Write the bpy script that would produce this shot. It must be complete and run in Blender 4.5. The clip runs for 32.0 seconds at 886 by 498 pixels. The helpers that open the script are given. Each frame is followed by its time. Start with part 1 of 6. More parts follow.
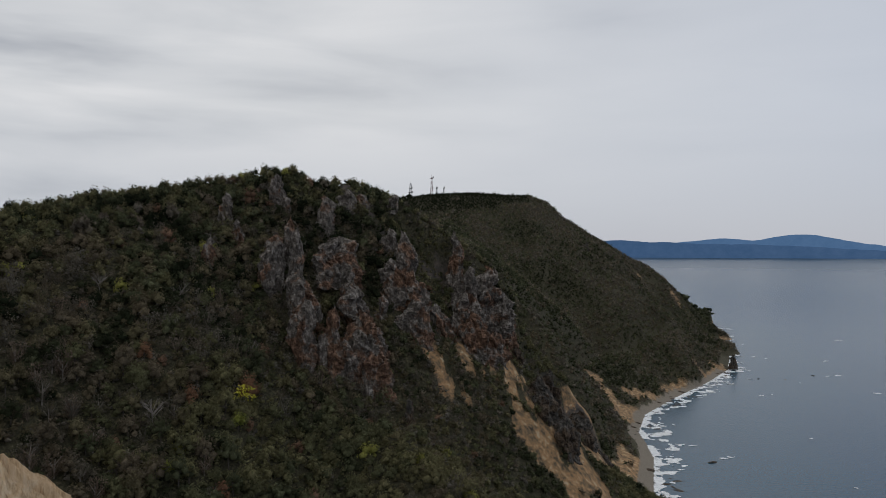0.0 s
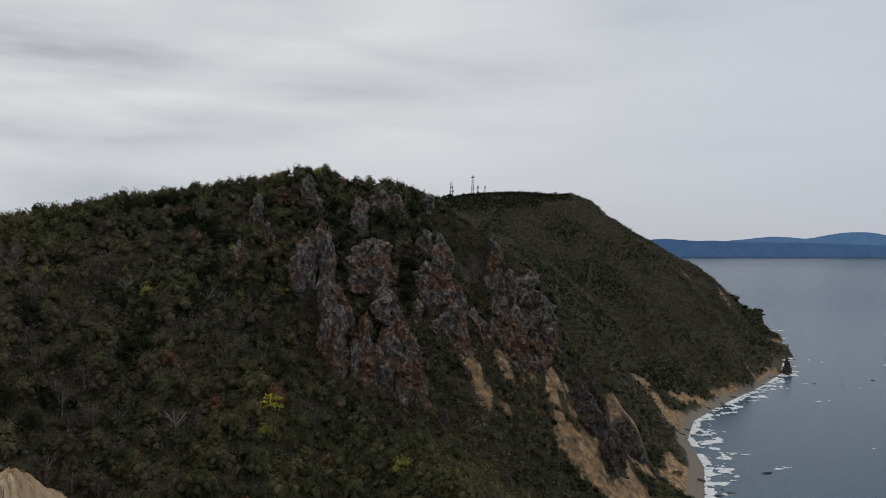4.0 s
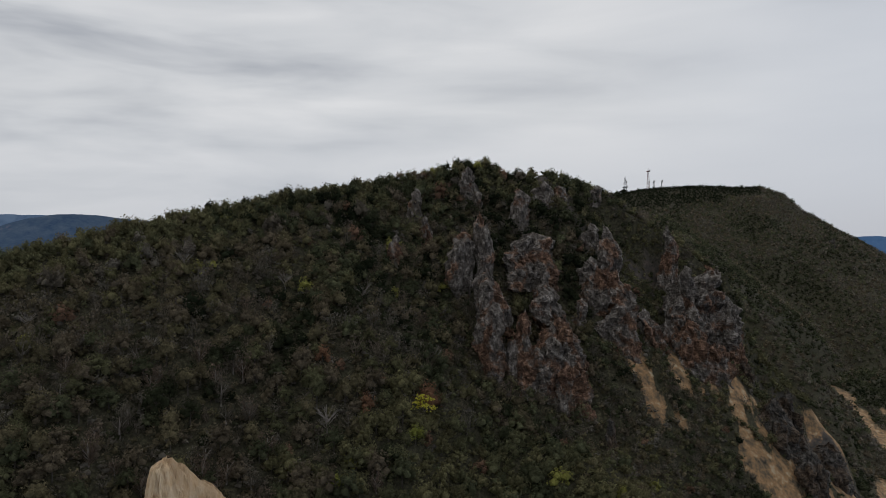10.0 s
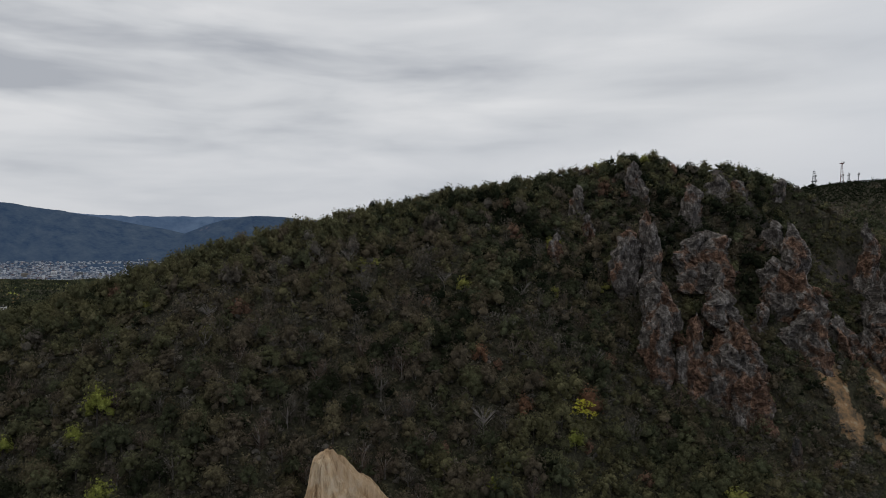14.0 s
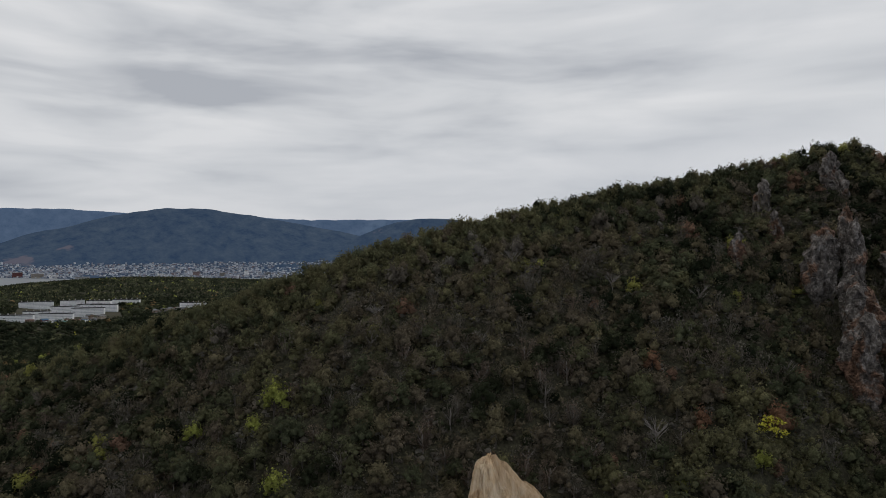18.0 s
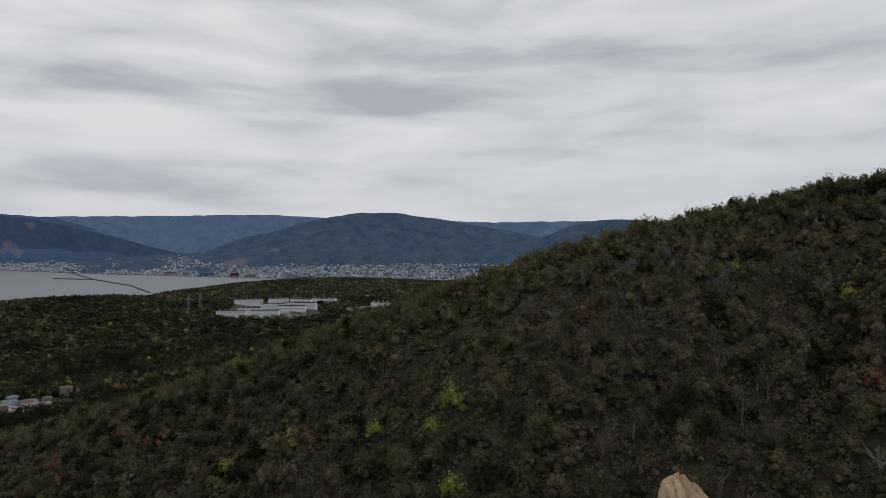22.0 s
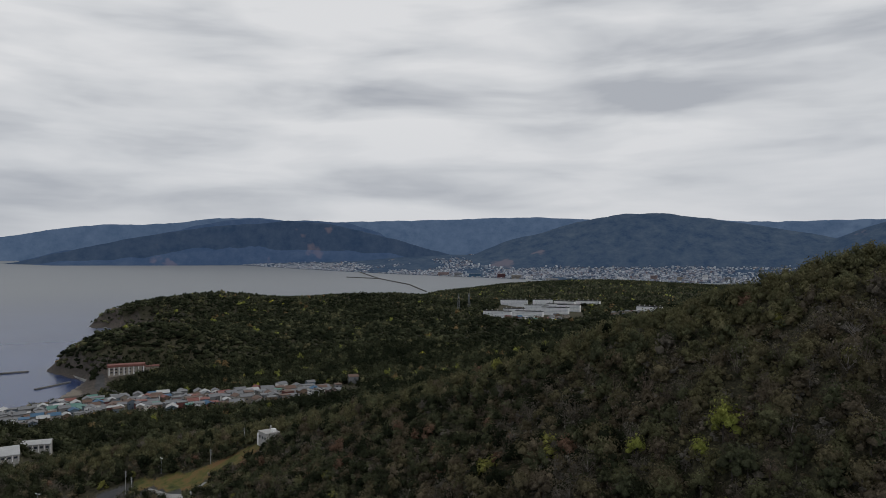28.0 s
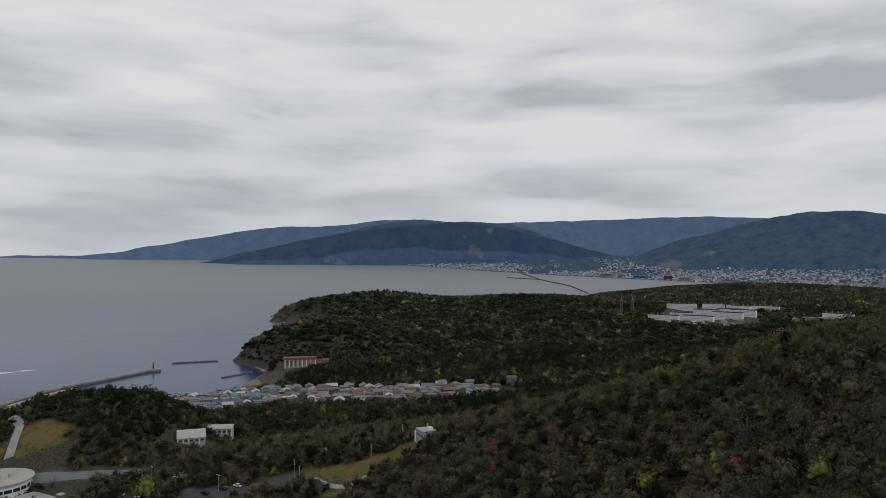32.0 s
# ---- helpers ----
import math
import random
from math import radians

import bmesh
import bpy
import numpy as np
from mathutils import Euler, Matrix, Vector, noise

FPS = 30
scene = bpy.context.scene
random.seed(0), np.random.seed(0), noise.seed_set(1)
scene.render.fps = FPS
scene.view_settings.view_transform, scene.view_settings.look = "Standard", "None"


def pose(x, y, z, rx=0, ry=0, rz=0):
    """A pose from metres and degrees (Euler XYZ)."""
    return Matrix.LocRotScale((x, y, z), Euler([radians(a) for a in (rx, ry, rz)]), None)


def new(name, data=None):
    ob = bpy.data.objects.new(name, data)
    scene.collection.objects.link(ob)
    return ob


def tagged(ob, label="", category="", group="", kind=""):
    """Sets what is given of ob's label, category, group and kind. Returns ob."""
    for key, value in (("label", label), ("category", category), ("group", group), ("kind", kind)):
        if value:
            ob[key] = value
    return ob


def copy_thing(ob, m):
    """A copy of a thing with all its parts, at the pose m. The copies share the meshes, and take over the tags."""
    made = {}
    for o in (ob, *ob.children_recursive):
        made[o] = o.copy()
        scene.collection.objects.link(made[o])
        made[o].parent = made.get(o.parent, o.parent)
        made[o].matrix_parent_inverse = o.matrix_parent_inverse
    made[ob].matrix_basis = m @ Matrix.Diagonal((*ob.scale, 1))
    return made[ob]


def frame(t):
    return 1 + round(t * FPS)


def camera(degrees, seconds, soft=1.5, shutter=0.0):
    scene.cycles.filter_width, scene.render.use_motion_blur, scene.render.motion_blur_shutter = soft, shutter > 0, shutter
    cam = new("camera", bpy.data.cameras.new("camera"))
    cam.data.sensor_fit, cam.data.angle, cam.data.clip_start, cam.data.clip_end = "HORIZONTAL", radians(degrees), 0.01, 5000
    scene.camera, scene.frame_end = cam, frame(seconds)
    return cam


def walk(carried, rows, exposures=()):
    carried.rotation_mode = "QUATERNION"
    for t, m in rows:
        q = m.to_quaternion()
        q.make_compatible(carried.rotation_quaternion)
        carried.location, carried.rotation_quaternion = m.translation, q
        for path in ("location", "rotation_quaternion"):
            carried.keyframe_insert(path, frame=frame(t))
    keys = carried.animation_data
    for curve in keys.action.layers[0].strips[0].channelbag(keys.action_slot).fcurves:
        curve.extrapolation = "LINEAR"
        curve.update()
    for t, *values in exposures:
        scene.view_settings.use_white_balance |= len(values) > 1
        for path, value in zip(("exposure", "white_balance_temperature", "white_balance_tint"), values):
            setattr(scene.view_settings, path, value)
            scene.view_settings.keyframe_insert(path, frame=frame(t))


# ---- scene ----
import itertools


FOV = 63.465
# seconds, x, y, z, heading (left positive), tilt up, roll
PATH = [
    (0.0, -0.00, 0.00, 160.00, 0.011, 0.200, 0.125),
    (0.5, 0.26, 1.36, 160.43, -0.167, 0.163, 0.147),
    (1.0, 0.77, 2.81, 160.64, -0.307, 0.119, 0.078),
    (1.5, 1.04, 4.41, 160.62, -0.116, 0.132, 0.056),
    (2.0, 1.26, 6.30, 160.69, 0.414, 0.157, 0.096),
    (2.5, 1.50, 8.29, 160.81, 1.103, 0.149, 0.041),
    (4.5, 2.37, 15.50, 160.99, 4.266, 0.138, -0.088),
    (5.0, 2.64, 17.19, 160.91, 5.179, 0.107, -0.120),
    (6.0, 3.21, 20.48, 160.84, 7.083, 0.052, -0.101),
    (7.0, 3.50, 23.72, 160.72, 9.203, 0.026, -0.065),
    (8.0, 3.53, 26.51, 160.51, 11.705, 0.007, -0.050),
    (9.0, 3.97, 28.90, 159.95, 14.368, 0.058, -0.124),
    (10.0, 4.28, 31.17, 159.50, 17.140, 0.108, -0.117),
    (11.0, 3.28, 33.23, 159.17, 20.038, 0.097, -0.040),
    (12.0, 3.58, 34.79, 159.10, 23.470, 0.068, 0.002),
    (13.0, 3.68, 36.09, 158.88, 26.836, 0.104, 0.071),
    (14.0, 3.75, 37.14, 159.06, 30.238, 0.094, 0.051),
    (14.5, 3.55, 38.00, 159.20, 31.905, 0.088, -0.002),
    (16.5, 1.65, 40.99, 158.59, 38.370, 0.208, 0.021),
    (17.0, 1.18, 41.47, 158.62, 39.974, 0.194, 0.072),
    (18.0, 0.74, 42.35, 158.68, 43.454, 0.208, 0.004),
    (19.0, 0.03, 43.84, 158.69, 47.099, 0.198, -0.151),
    (20.0, -0.95, 45.14, 158.48, 50.743, 0.292, -0.038),
    (21.0, -1.84, 46.30, 158.64, 54.391, 0.337, -0.064),
    (22.0, -2.38, 46.89, 158.79, 57.985, 0.363, -0.053),
    (23.0, -3.18, 47.71, 158.86, 61.625, 0.414, -0.008),
    (24.0, -4.54, 48.80, 158.88, 65.084, 0.425, 0.053),
    (25.0, -5.84, 49.71, 159.12, 68.628, 0.442, 0.019),
    (25.5, -6.33, 49.93, 159.17, 70.395, 0.457, 0.042),
    (27.5, -7.48, 50.78, 159.30, 77.263, 0.489, 0.173),
    (28.0, -8.10, 51.54, 159.25, 78.919, 0.502, 0.091),
    (29.0, -10.87, 52.36, 159.40, 82.332, 0.492, 0.199),
    (30.0, -12.31, 53.19, 159.09, 85.713, 0.506, 0.257),
    (31.0, -12.93, 53.83, 159.07, 89.056, 0.505, 0.261),
    (32.0, -13.28, 54.47, 159.20, 91.735, 0.521, 0.266),
]



def camera_pose(x, y, z, heading, tilt, roll):
    return pose(x, y, z, 0, 0, heading) @ pose(0, 0, 0, 90 + tilt) @ pose(0, 0, 0, 0, 0, roll)


cam = camera(FOV, 32.0, soft=0.62)
walk(cam, [(t, camera_pose(*p)) for t, *p in PATH])

# ---- light: a bright overcast sky ----
EXPOSURE = 0.0
scene.view_settings.exposure = EXPOSURE


def nodes_of(owner):
    owner.use_nodes = True
    tree = owner.node_tree
    tree.nodes.clear()
    return tree


def make_world():
    world = bpy.data.worlds.new("overcast_sky")
    scene.world = world
    t = nodes_of(world)
    N, L = t.nodes.new, t.links.new
    sky = N("ShaderNodeTexSky")
    sky.sky_type = "NISHITA"
    sky.sun_disc = False
    sky.sun_elevation, sky.sun_rotation = radians(38), radians(20)
    co = N("ShaderNodeTexCoord")
    sep = N("ShaderNodeSeparateXYZ")
    L(co.outputs["Generated"], sep.inputs[0])
    # a low cloud sheet: banks much broader than they are high
    mp = N("ShaderNodeMapping")
    mp.inputs["Rotation"].default_value = (radians(2.5), radians(-1.5), 0)
    mp.inputs["Scale"].default_value = (1.0, 1.0, 5.2)
    L(co.outputs["Generated"], mp.inputs["Vector"])
    n1 = N("ShaderNodeTexNoise"); n1.inputs["Scale"].default_value = 3.7; n1.inputs["Detail"].default_value = 4; n1.inputs["Roughness"].default_value = 0.5
    n1.inputs["Distortion"].default_value = 0.3
    L(mp.outputs[0], n1.inputs["Vector"])
    n2 = N("ShaderNodeTexNoise"); n2.inputs["Scale"].default_value = 0.9; n2.inputs["Detail"].default_value = 3
    L(mp.outputs[0], n2.inputs["Vector"])
    # the sheet breaks into streaks towards the west and is even towards the open sea
    west = N("ShaderNodeMapRange"); west.inputs["From Min"].default_value, west.inputs["From Max"].default_value = 0.05, -0.85
    west.inputs["To Min"].default_value, west.inputs["To Max"].default_value = 0.25, 1.0
    L(sep.outputs["X"], west.inputs["Value"])
    dev = N("ShaderNodeMath"); dev.operation = "SUBTRACT"; dev.inputs[1].default_value = 0.5
    L(n1.outputs["Fac"], dev.inputs[0])
    dw = N("ShaderNodeMath"); dw.operation = "MULTIPLY"
    L(dev.outputs[0], dw.inputs[0]); L(west.outputs[0], dw.inputs[1])
    sm = N("ShaderNodeMath"); sm.operation = "ADD"
    soft = N("ShaderNodeMath"); soft.operation = "MULTIPLY_ADD"; soft.inputs[1].default_value, soft.inputs[2].default_value = 0.55, 0.25
    L(n2.outputs["Fac"], soft.inputs[0])
    L(dw.outputs[0], sm.inputs[0]); L(soft.outputs[0], sm.inputs[1])
    ramp = N("ShaderNodeValToRGB")
    e = ramp.color_ramp.elements
    e.new(0.5)
    for k, (p, c) in enumerate(((0.27, (0.44, 0.46, 0.50)), (0.46, (0.645, 0.66, 0.685)), (0.62, (0.765, 0.77, 0.785)))):
        e[k].position, e[k].color = p, (*c, 1)
    L(sm.outputs[0], ramp.inputs[0])
    east = N("ShaderNodeMapRange"); east.inputs["From Min"].default_value, east.inputs["From Max"].default_value = -0.1, 0.65
    east.inputs["To Min"].default_value, east.inputs["To Max"].default_value = 0.0, 0.85
    L(sep.outputs["X"], east.inputs["Value"])
    tone = N("ShaderNodeMixRGB"); tone.inputs[2].default_value = (0.51, 0.56, 0.655, 1)
    L(east.outputs[0], tone.inputs[0]); L(ramp.outputs[0], tone.inputs[1])
    # bluish air low over the horizon
    hz = N("ShaderNodeMapRange"); hz.inputs["From Min"].default_value = 0.0; hz.inputs["From Max"].default_value = 0.19
    L(sep.outputs["Z"], hz.inputs["Value"])
    mix = N("ShaderNodeMixRGB"); mix.inputs[1].default_value = (0.475, 0.505, 0.575, 1)
    hp = N("ShaderNodeMapRange"); hp.inputs["To Max"].default_value = 1.0
    clear = N("ShaderNodeMapRange"); clear.inputs["From Min"].default_value, clear.inputs["From Max"].default_value = -0.35, -0.9
    clear.inputs["To Min"].default_value, clear.inputs["To Max"].default_value = 0.1, 0.62
    L(sep.outputs["X"], clear.inputs["Value"]); L(clear.outputs[0], hp.inputs["To Min"])
    L(hz.outputs[0], hp.inputs["Value"])
    L(hp.outputs[0], mix.inputs[0]); L(tone.outputs[0], mix.inputs[2])
    b1 = N("ShaderNodeBackground"); b1.inputs["Strength"].default_value = 0.97
    L(mix.outputs[0], b1.inputs[0])
    b2 = N("ShaderNodeBackground"); b2.inputs["Strength"].default_value = 0.05
    L(sky.outputs[0], b2.inputs[0])
    ms = N("ShaderNodeMixShader"); ms.inputs[0].default_value = 0.93
    L(b2.outputs[0], ms.inputs[1]); L(b1.outputs[0], ms.inputs[2])
    out = N("ShaderNodeOutputWorld")
    L(ms.outputs[0], out.inputs[0])


make_world()
sun_data = bpy.data.lights.new("sun", "SUN")
sun_data.energy, sun_data.angle, sun_data.color = 0.6, radians(25), (1.0, 0.96, 0.9)
sun = new("sun", sun_data)
sun.matrix_basis = pose(0, 0, 300, 52, 0, 160)

# ---- materials ----


def material(name, low, high, scale=0.3, fine=3.0, rough=0.9, bump=0.3, spec=0.2):
    """Two colours mixed by noise at two scales, with a fine relief."""
    m = bpy.data.materials.new(name)
    t = nodes_of(m)
    N, L = t.nodes.new, t.links.new
    out, b = N("ShaderNodeOutputMaterial"), N("ShaderNodeBsdfPrincipled")
    L(b.outputs[0], out.inputs[0])
    b.inputs["Roughness"].default_value = rough
    b.inputs["Specular IOR Level"].default_value = spec
    co = N("ShaderNodeTexCoord")
    n1, n2 = N("ShaderNodeTexNoise"), N("ShaderNodeTexNoise")
    n1.inputs["Scale"].default_value, n2.inputs["Scale"].default_value = scale, fine
    n1.inputs["Detail"].default_value, n2.inputs["Detail"].default_value = 4, 3
    for n in (n1, n2):
        L(co.outputs["Object"], n.inputs["Vector"])
    a = N("ShaderNodeMath"); a.operation = "ADD"
    L(n1.outputs["Fac"], a.inputs[0]); L(n2.outputs["Fac"], a.inputs[1])
    r = N("ShaderNodeValToRGB")
    r.color_ramp.elements[0].position, r.color_ramp.elements[0].color = 0.35, (*low, 1)
    r.color_ramp.elements[1].position, r.color_ramp.elements[1].color = 0.65, (*high, 1)
    h = N("ShaderNodeMath"); h.operation = "MULTIPLY"; h.inputs[1].default_value = 0.5
    L(a.outputs[0], h.inputs[0]); L(h.outputs[0], r.inputs[0])
    L(r.outputs[0], b.inputs["Base Color"])
    if bump:
        bp = N("ShaderNodeBump"); bp.inputs["Strength"].default_value = bump
        L(a.outputs[0], bp.inputs["Height"]); L(bp.outputs[0], b.inputs["Normal"])
    return m

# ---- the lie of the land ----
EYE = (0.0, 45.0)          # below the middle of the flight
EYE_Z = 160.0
RNG = np.random.default_rng(7)


def lattice(ix, iy, seed):
    v = np.sin(ix * 127.1 + iy * 311.7 + seed * 74.7) * 43758.5453
    return v - np.floor(v)


def value_noise(x, y, seed=0):
    ix, iy = np.floor(x), np.floor(y)
    fx, fy = x - ix, y - iy
    fx, fy = fx * fx * (3 - 2 * fx), fy * fy * (3 - 2 * fy)
    a, b = lattice(ix, iy, seed), lattice(ix + 1, iy, seed)
    c, d = lattice(ix, iy + 1, seed), lattice(ix + 1, iy + 1, seed)
    return (a * (1 - fx) + b * fx) * (1 - fy) + (c * (1 - fx) + d * fx) * fy - 0.5


def fractal(x, y, scale, octaves=4, seed=0, gain=0.5):
    total, amp, s = np.zeros_like(x, dtype=float), 1.0, scale
    for k in range(octaves):
        total = total + amp * value_noise(x / s, y / s, seed + 13 * k)
        amp, s = amp * gain, s * 0.5
    return total


def along(x, y, line):
    """Distance to a polyline, its side (left positive) and the values kept at its nodes, at the nearest place."""
    line = np.array(line, float)
    best = np.full(x.shape, 1e9)
    side = np.zeros(x.shape)
    ds, ts = [], []
    for a, b in zip(line[:-1], line[1:]):
        dx, dy = b[0] - a[0], b[1] - a[1]
        t = np.clip(((x - a[0]) * dx + (y - a[1]) * dy) / (dx * dx + dy * dy), 0, 1)
        ex, ey = x - a[0] - t * dx, y - a[1] - t * dy
        d = np.hypot(ex, ey)
        near = d < best
        best = np.where(near, d, best)
        side = np.where(near, np.sign(dx * ey - dy * ex), side)
        ds.append(d)
        ts.append(t)
    # far from the line, neighbouring pieces share in the values, so that slopes run into one another
    vals = np.zeros((line.shape[1] - 2, *x.shape))
    if len(vals):
        total = np.zeros(x.shape)
        for a, b, d, t in zip(line[:-1], line[1:], ds, ts):
            w = np.exp(-np.minimum((d - best) / (0.10 * best + 1.5), 40))
            total = total + w
            for k in range(len(vals)):
                vals[k] = vals[k] + w * (a[2 + k] + t * (b[2 + k] - a[2 + k]))
        vals = vals / total
    return best, side, vals


def inside(x, y, poly):
    odd = np.zeros(x.shape, bool)
    n = len(poly)
    for k in range(n):
        x0, y0 = poly[k]
        x1, y1 = poly[(k + 1) % n]
        if y0 == y1:
            continue
        cross = (y0 > y) != (y1 > y)
        odd ^= cross & (x < (x1 - x0) * (y - y0) / (y1 - y0) + x0)
    return odd


def smooth_max(a, b, k):
    h = np.clip(0.5 + 0.5 * (a - b) / k, 0, 1)
    return b * (1 - h) + a * h + k * h * (1 - h)


def step(a, b, v):
    t = np.clip((v - a) / (b - a), 0, 1)
    return t * t * (3 - 2 * t)


# crest of the wooded hill: x, y, height, slope towards the sea side
MAIN_RIDGE = [(-38, 374, 184, 1.30), (-50, 362, 189, 1.25), (-57, 359, 187, 1.2), (-65, 357, 186.5, 1.2), (-72, 355, 192, 1.15), (-80, 351, 191.5, 1.1), (-115, 338, 184, 0.85), (-143, 296, 175, 0.78),
              (-173, 248, 162, 0.75), (-192, 213, 152, 0.75), (-218, 188, 139.5, 0.75), (-245, 161, 126.5, 0.72),
              (-283, 131, 108, 0.65), (-337, 91, 86, 0.5), (-395, 30, 62, 0.35), (-425, -60, 44, 0.25)]
# crest of the cliff spur: x, y, height, height of its rock wall
CLIFF_SPUR = [(-38, 374, 185, 40), (-26, 366, 181, 45), (6, 376, 160, 47), (27, 381, 145, 50), (39, 390, 112, 30),
              (64, 398, 84, 26), (98, 416, 26, 8), (125, 440, 2, 0)]
NEAR_SPUR = [(-88, 268, 96), (-50, 266, 95), (-18, 258, 88), (14, 226, 68), (50, 195, 30), (80, 170, 0)]
# crest of the farther mountain: x, y, height, slope towards the camera's side
FAR_RIDGE = [(-700, 1150, 120, 0.4), (-400, 1250, 190, 0.4), (-150, 1300, 240, 0.4), (-20, 1300, 255, 0.4), (150, 1290, 256, 0.42),
             (185, 1290, 242, 0.45), (219, 1281, 209, 0.5), (347, 1305, 136, 0.75), (440, 1377, 76, 1.0), (545, 1495, 2, 1.0)]
MID_SPUR = [(0, 1000, 200), (40, 680, 140), (92, 645, 88), (135, 655, 36), (152, 662, 4)]
POINT_SPUR = [(219, 1281, 200), (300, 1080, 95), (365, 1000, 12)]
COAST = [(-710, -418), (-763, -362), (-791, -285), (-850, -215), (-975, -212), (-1080, -296), (-1190, -240), (-1640, -262),
         (-1700, -409), (-1950, -330), (-2150, 60), (-2500, 430), (-2860, 560), (-3300, 1000), (-3300, 1600), (-2000, 2300),
         (-600, 1400), (0, 1500), (60, 500), (-20, 260), (-150, 60), (-235, -90), (-300, -300), (-480, -700)]


BEACH = [(112, 445, 0), (146, 560, 0), (156, 640, 0), (182, 712, 0), (236, 792, 0), (310, 890, 0), (372, 985, 0), (420, 1100, 0), (520, 1400, 0), (560, 1500, 0)]


def sea_level(r):
    """The sheet of water lifts slowly far out, in place of the long way to the real horizon."""
    return 1.90e-5 * np.maximum(r - 2200, 0) ** 2


def rounded(d, r):
    return np.sqrt(d * d + r * r) - r


def far_gully(x, y):
    """Positive in the gullies and negative on the ribs of the farther mountain, which run down towards the sea."""
    bend = 60 * fractal(x, y, 260, 2, 19)
    u = x - 0.35 * y + bend
    return 0.5 - 2 * np.abs(value_noise(u / 105, y / 420, 18)) - 0.7 * np.abs(value_noise((u + 0.3 * y) / 46, y / 190, 20))


def land(x, y):
    r = np.hypot(x - EYE[0], y - EYE[1])
    wob = fractal(x, y, 60, 4, 3)
    # low country round the bay
    cd, _, _ = along(x, y, [(*p, 0) for p in COAST + COAST[:1]])
    sd = np.where(inside(x, y, COAST), cd, -cd)
    low = 46 * (1 - np.exp(-(np.maximum(sd, 0) / 420) ** 1.8)) + 1.5
    low = np.where(sd > 0, low + 9 * fractal(x, y, 90, 3, 23) * step(200, 500, sd) + 14 * fractal(x, y, 260, 3, 21) * step(200, 500, sd), -1 - 0.2 * -sd)
    for hx, hy, hz, hr in ((-490, -205, 36, 85), (-1060, -175, 36, 95), (-1200, -120, 18, 160), (-1760, -230, 44, 190),
                           (-2000, 120, 30, 330), (-2350, 900, 6, 420), (-1500, 120, 8, 300), (-330, -40, 30, 110), (-420, -160, 16, 90)):
        low = low + hz * np.exp(-(((x - hx) ** 2 + (y - hy) ** 2) / hr ** 2) ** 1.5) * step(-2, 22, sd)
    h = low
    # wooded hill
    d, s, (z, k) = along(x, y, MAIN_RIDGE)
    gul = 9 * fractal(x, y, 48, 3, 5) * step(10, 70, d)
    hill = z - np.where(s > 0, k, 0.5 + 0.75 * step(-150, -60, x)) * rounded(d, 9) + gul
    h = smooth_max(h, hill, 8)
    d, s, (z,) = along(x, y, NEAR_SPUR)
    h = smooth_max(h, z - 0.62 * rounded(d, 8) + 0.5 * gul, 8)
    # cliff
    d, s, (z, w) = along(x, y, CLIFF_SPUR)
    rag = 7 * fractal(x, y, 16, 3, 9)
    face = z - w * step(2, 22, d + rag) - 0.62 * np.maximum(d - 18, 0) + 3 * wob
    back = z - 0.75 * rounded(d, 6) + 5 * wob
    h = smooth_max(h, np.where(s < 0, face, back), 4)
    # farther mountain and its spurs
    d, s, (z, k) = along(x, y, FAR_RIDGE)
    gully = far_gully(x, y)
    far = z - np.where(s < 0, k, 0.8) * rounded(d, 15) + 20 * fractal(x, y, 150, 4, 17) * step(20, 160, d) - 52 * gully * step(15, 170, d) + 5 * fractal(x, y, 45, 3, 22) * step(0, 30, d) + 7 * fractal(x, y, 130, 3, 24)
    h = smooth_max(h, far, 12)
    for line, k, lump in ((MID_SPUR, 0.8, 10), (POINT_SPUR, 0.75, 10)):
        d, s, (z,) = along(x, y, line)
        h = smooth_max(h, z - k * rounded(d, 8) + lump * fractal(x, y, 70, 4, 31) * step(5, 60, d), 10)
    # the strip of beach under the cliffs
    d, s, (z,) = along(x, y, BEACH)
    strip = np.where(s > 0, 3 + 0.45 * np.minimum(np.maximum(d - 6, 0), 50) - 0.5 * np.maximum(d - 90, 0), 3 - 0.16 * d)
    h = smooth_max(h, np.where(d < 160, strip, -30), 3)
    # shore: a steep bank with a narrow beach
    bank = np.where(h > 0, h + 5 * step(1.0, 5, h), h * 0.6)
    return bank


def ground_height(x, y):
    x, y = np.asarray(x, float), np.asarray(y, float)
    r = np.hypot(x - EYE[0], y - EYE[1])
    return land(x, y) + sea_level(r)


def grid_mesh(name, X, Y, Z, closed=False):
    n, m = X.shape
    co = np.stack([X, Y, Z], -1).reshape(-1, 3).astype(np.float32)
    i = np.arange(n * m).reshape(n, m)
    a, b = i[:-1, :], i[1:, :]
    if closed:
        a2, b2 = np.roll(a, -1, 1), np.roll(b, -1, 1)
    else:
        a2, b2 = a[:, 1:], b[:, 1:]
        a, b = a[:, :-1], b[:, :-1]
    faces = np.stack([a, b, b2, a2], -1).reshape(-1, 4)
    return quads(name, co, faces)


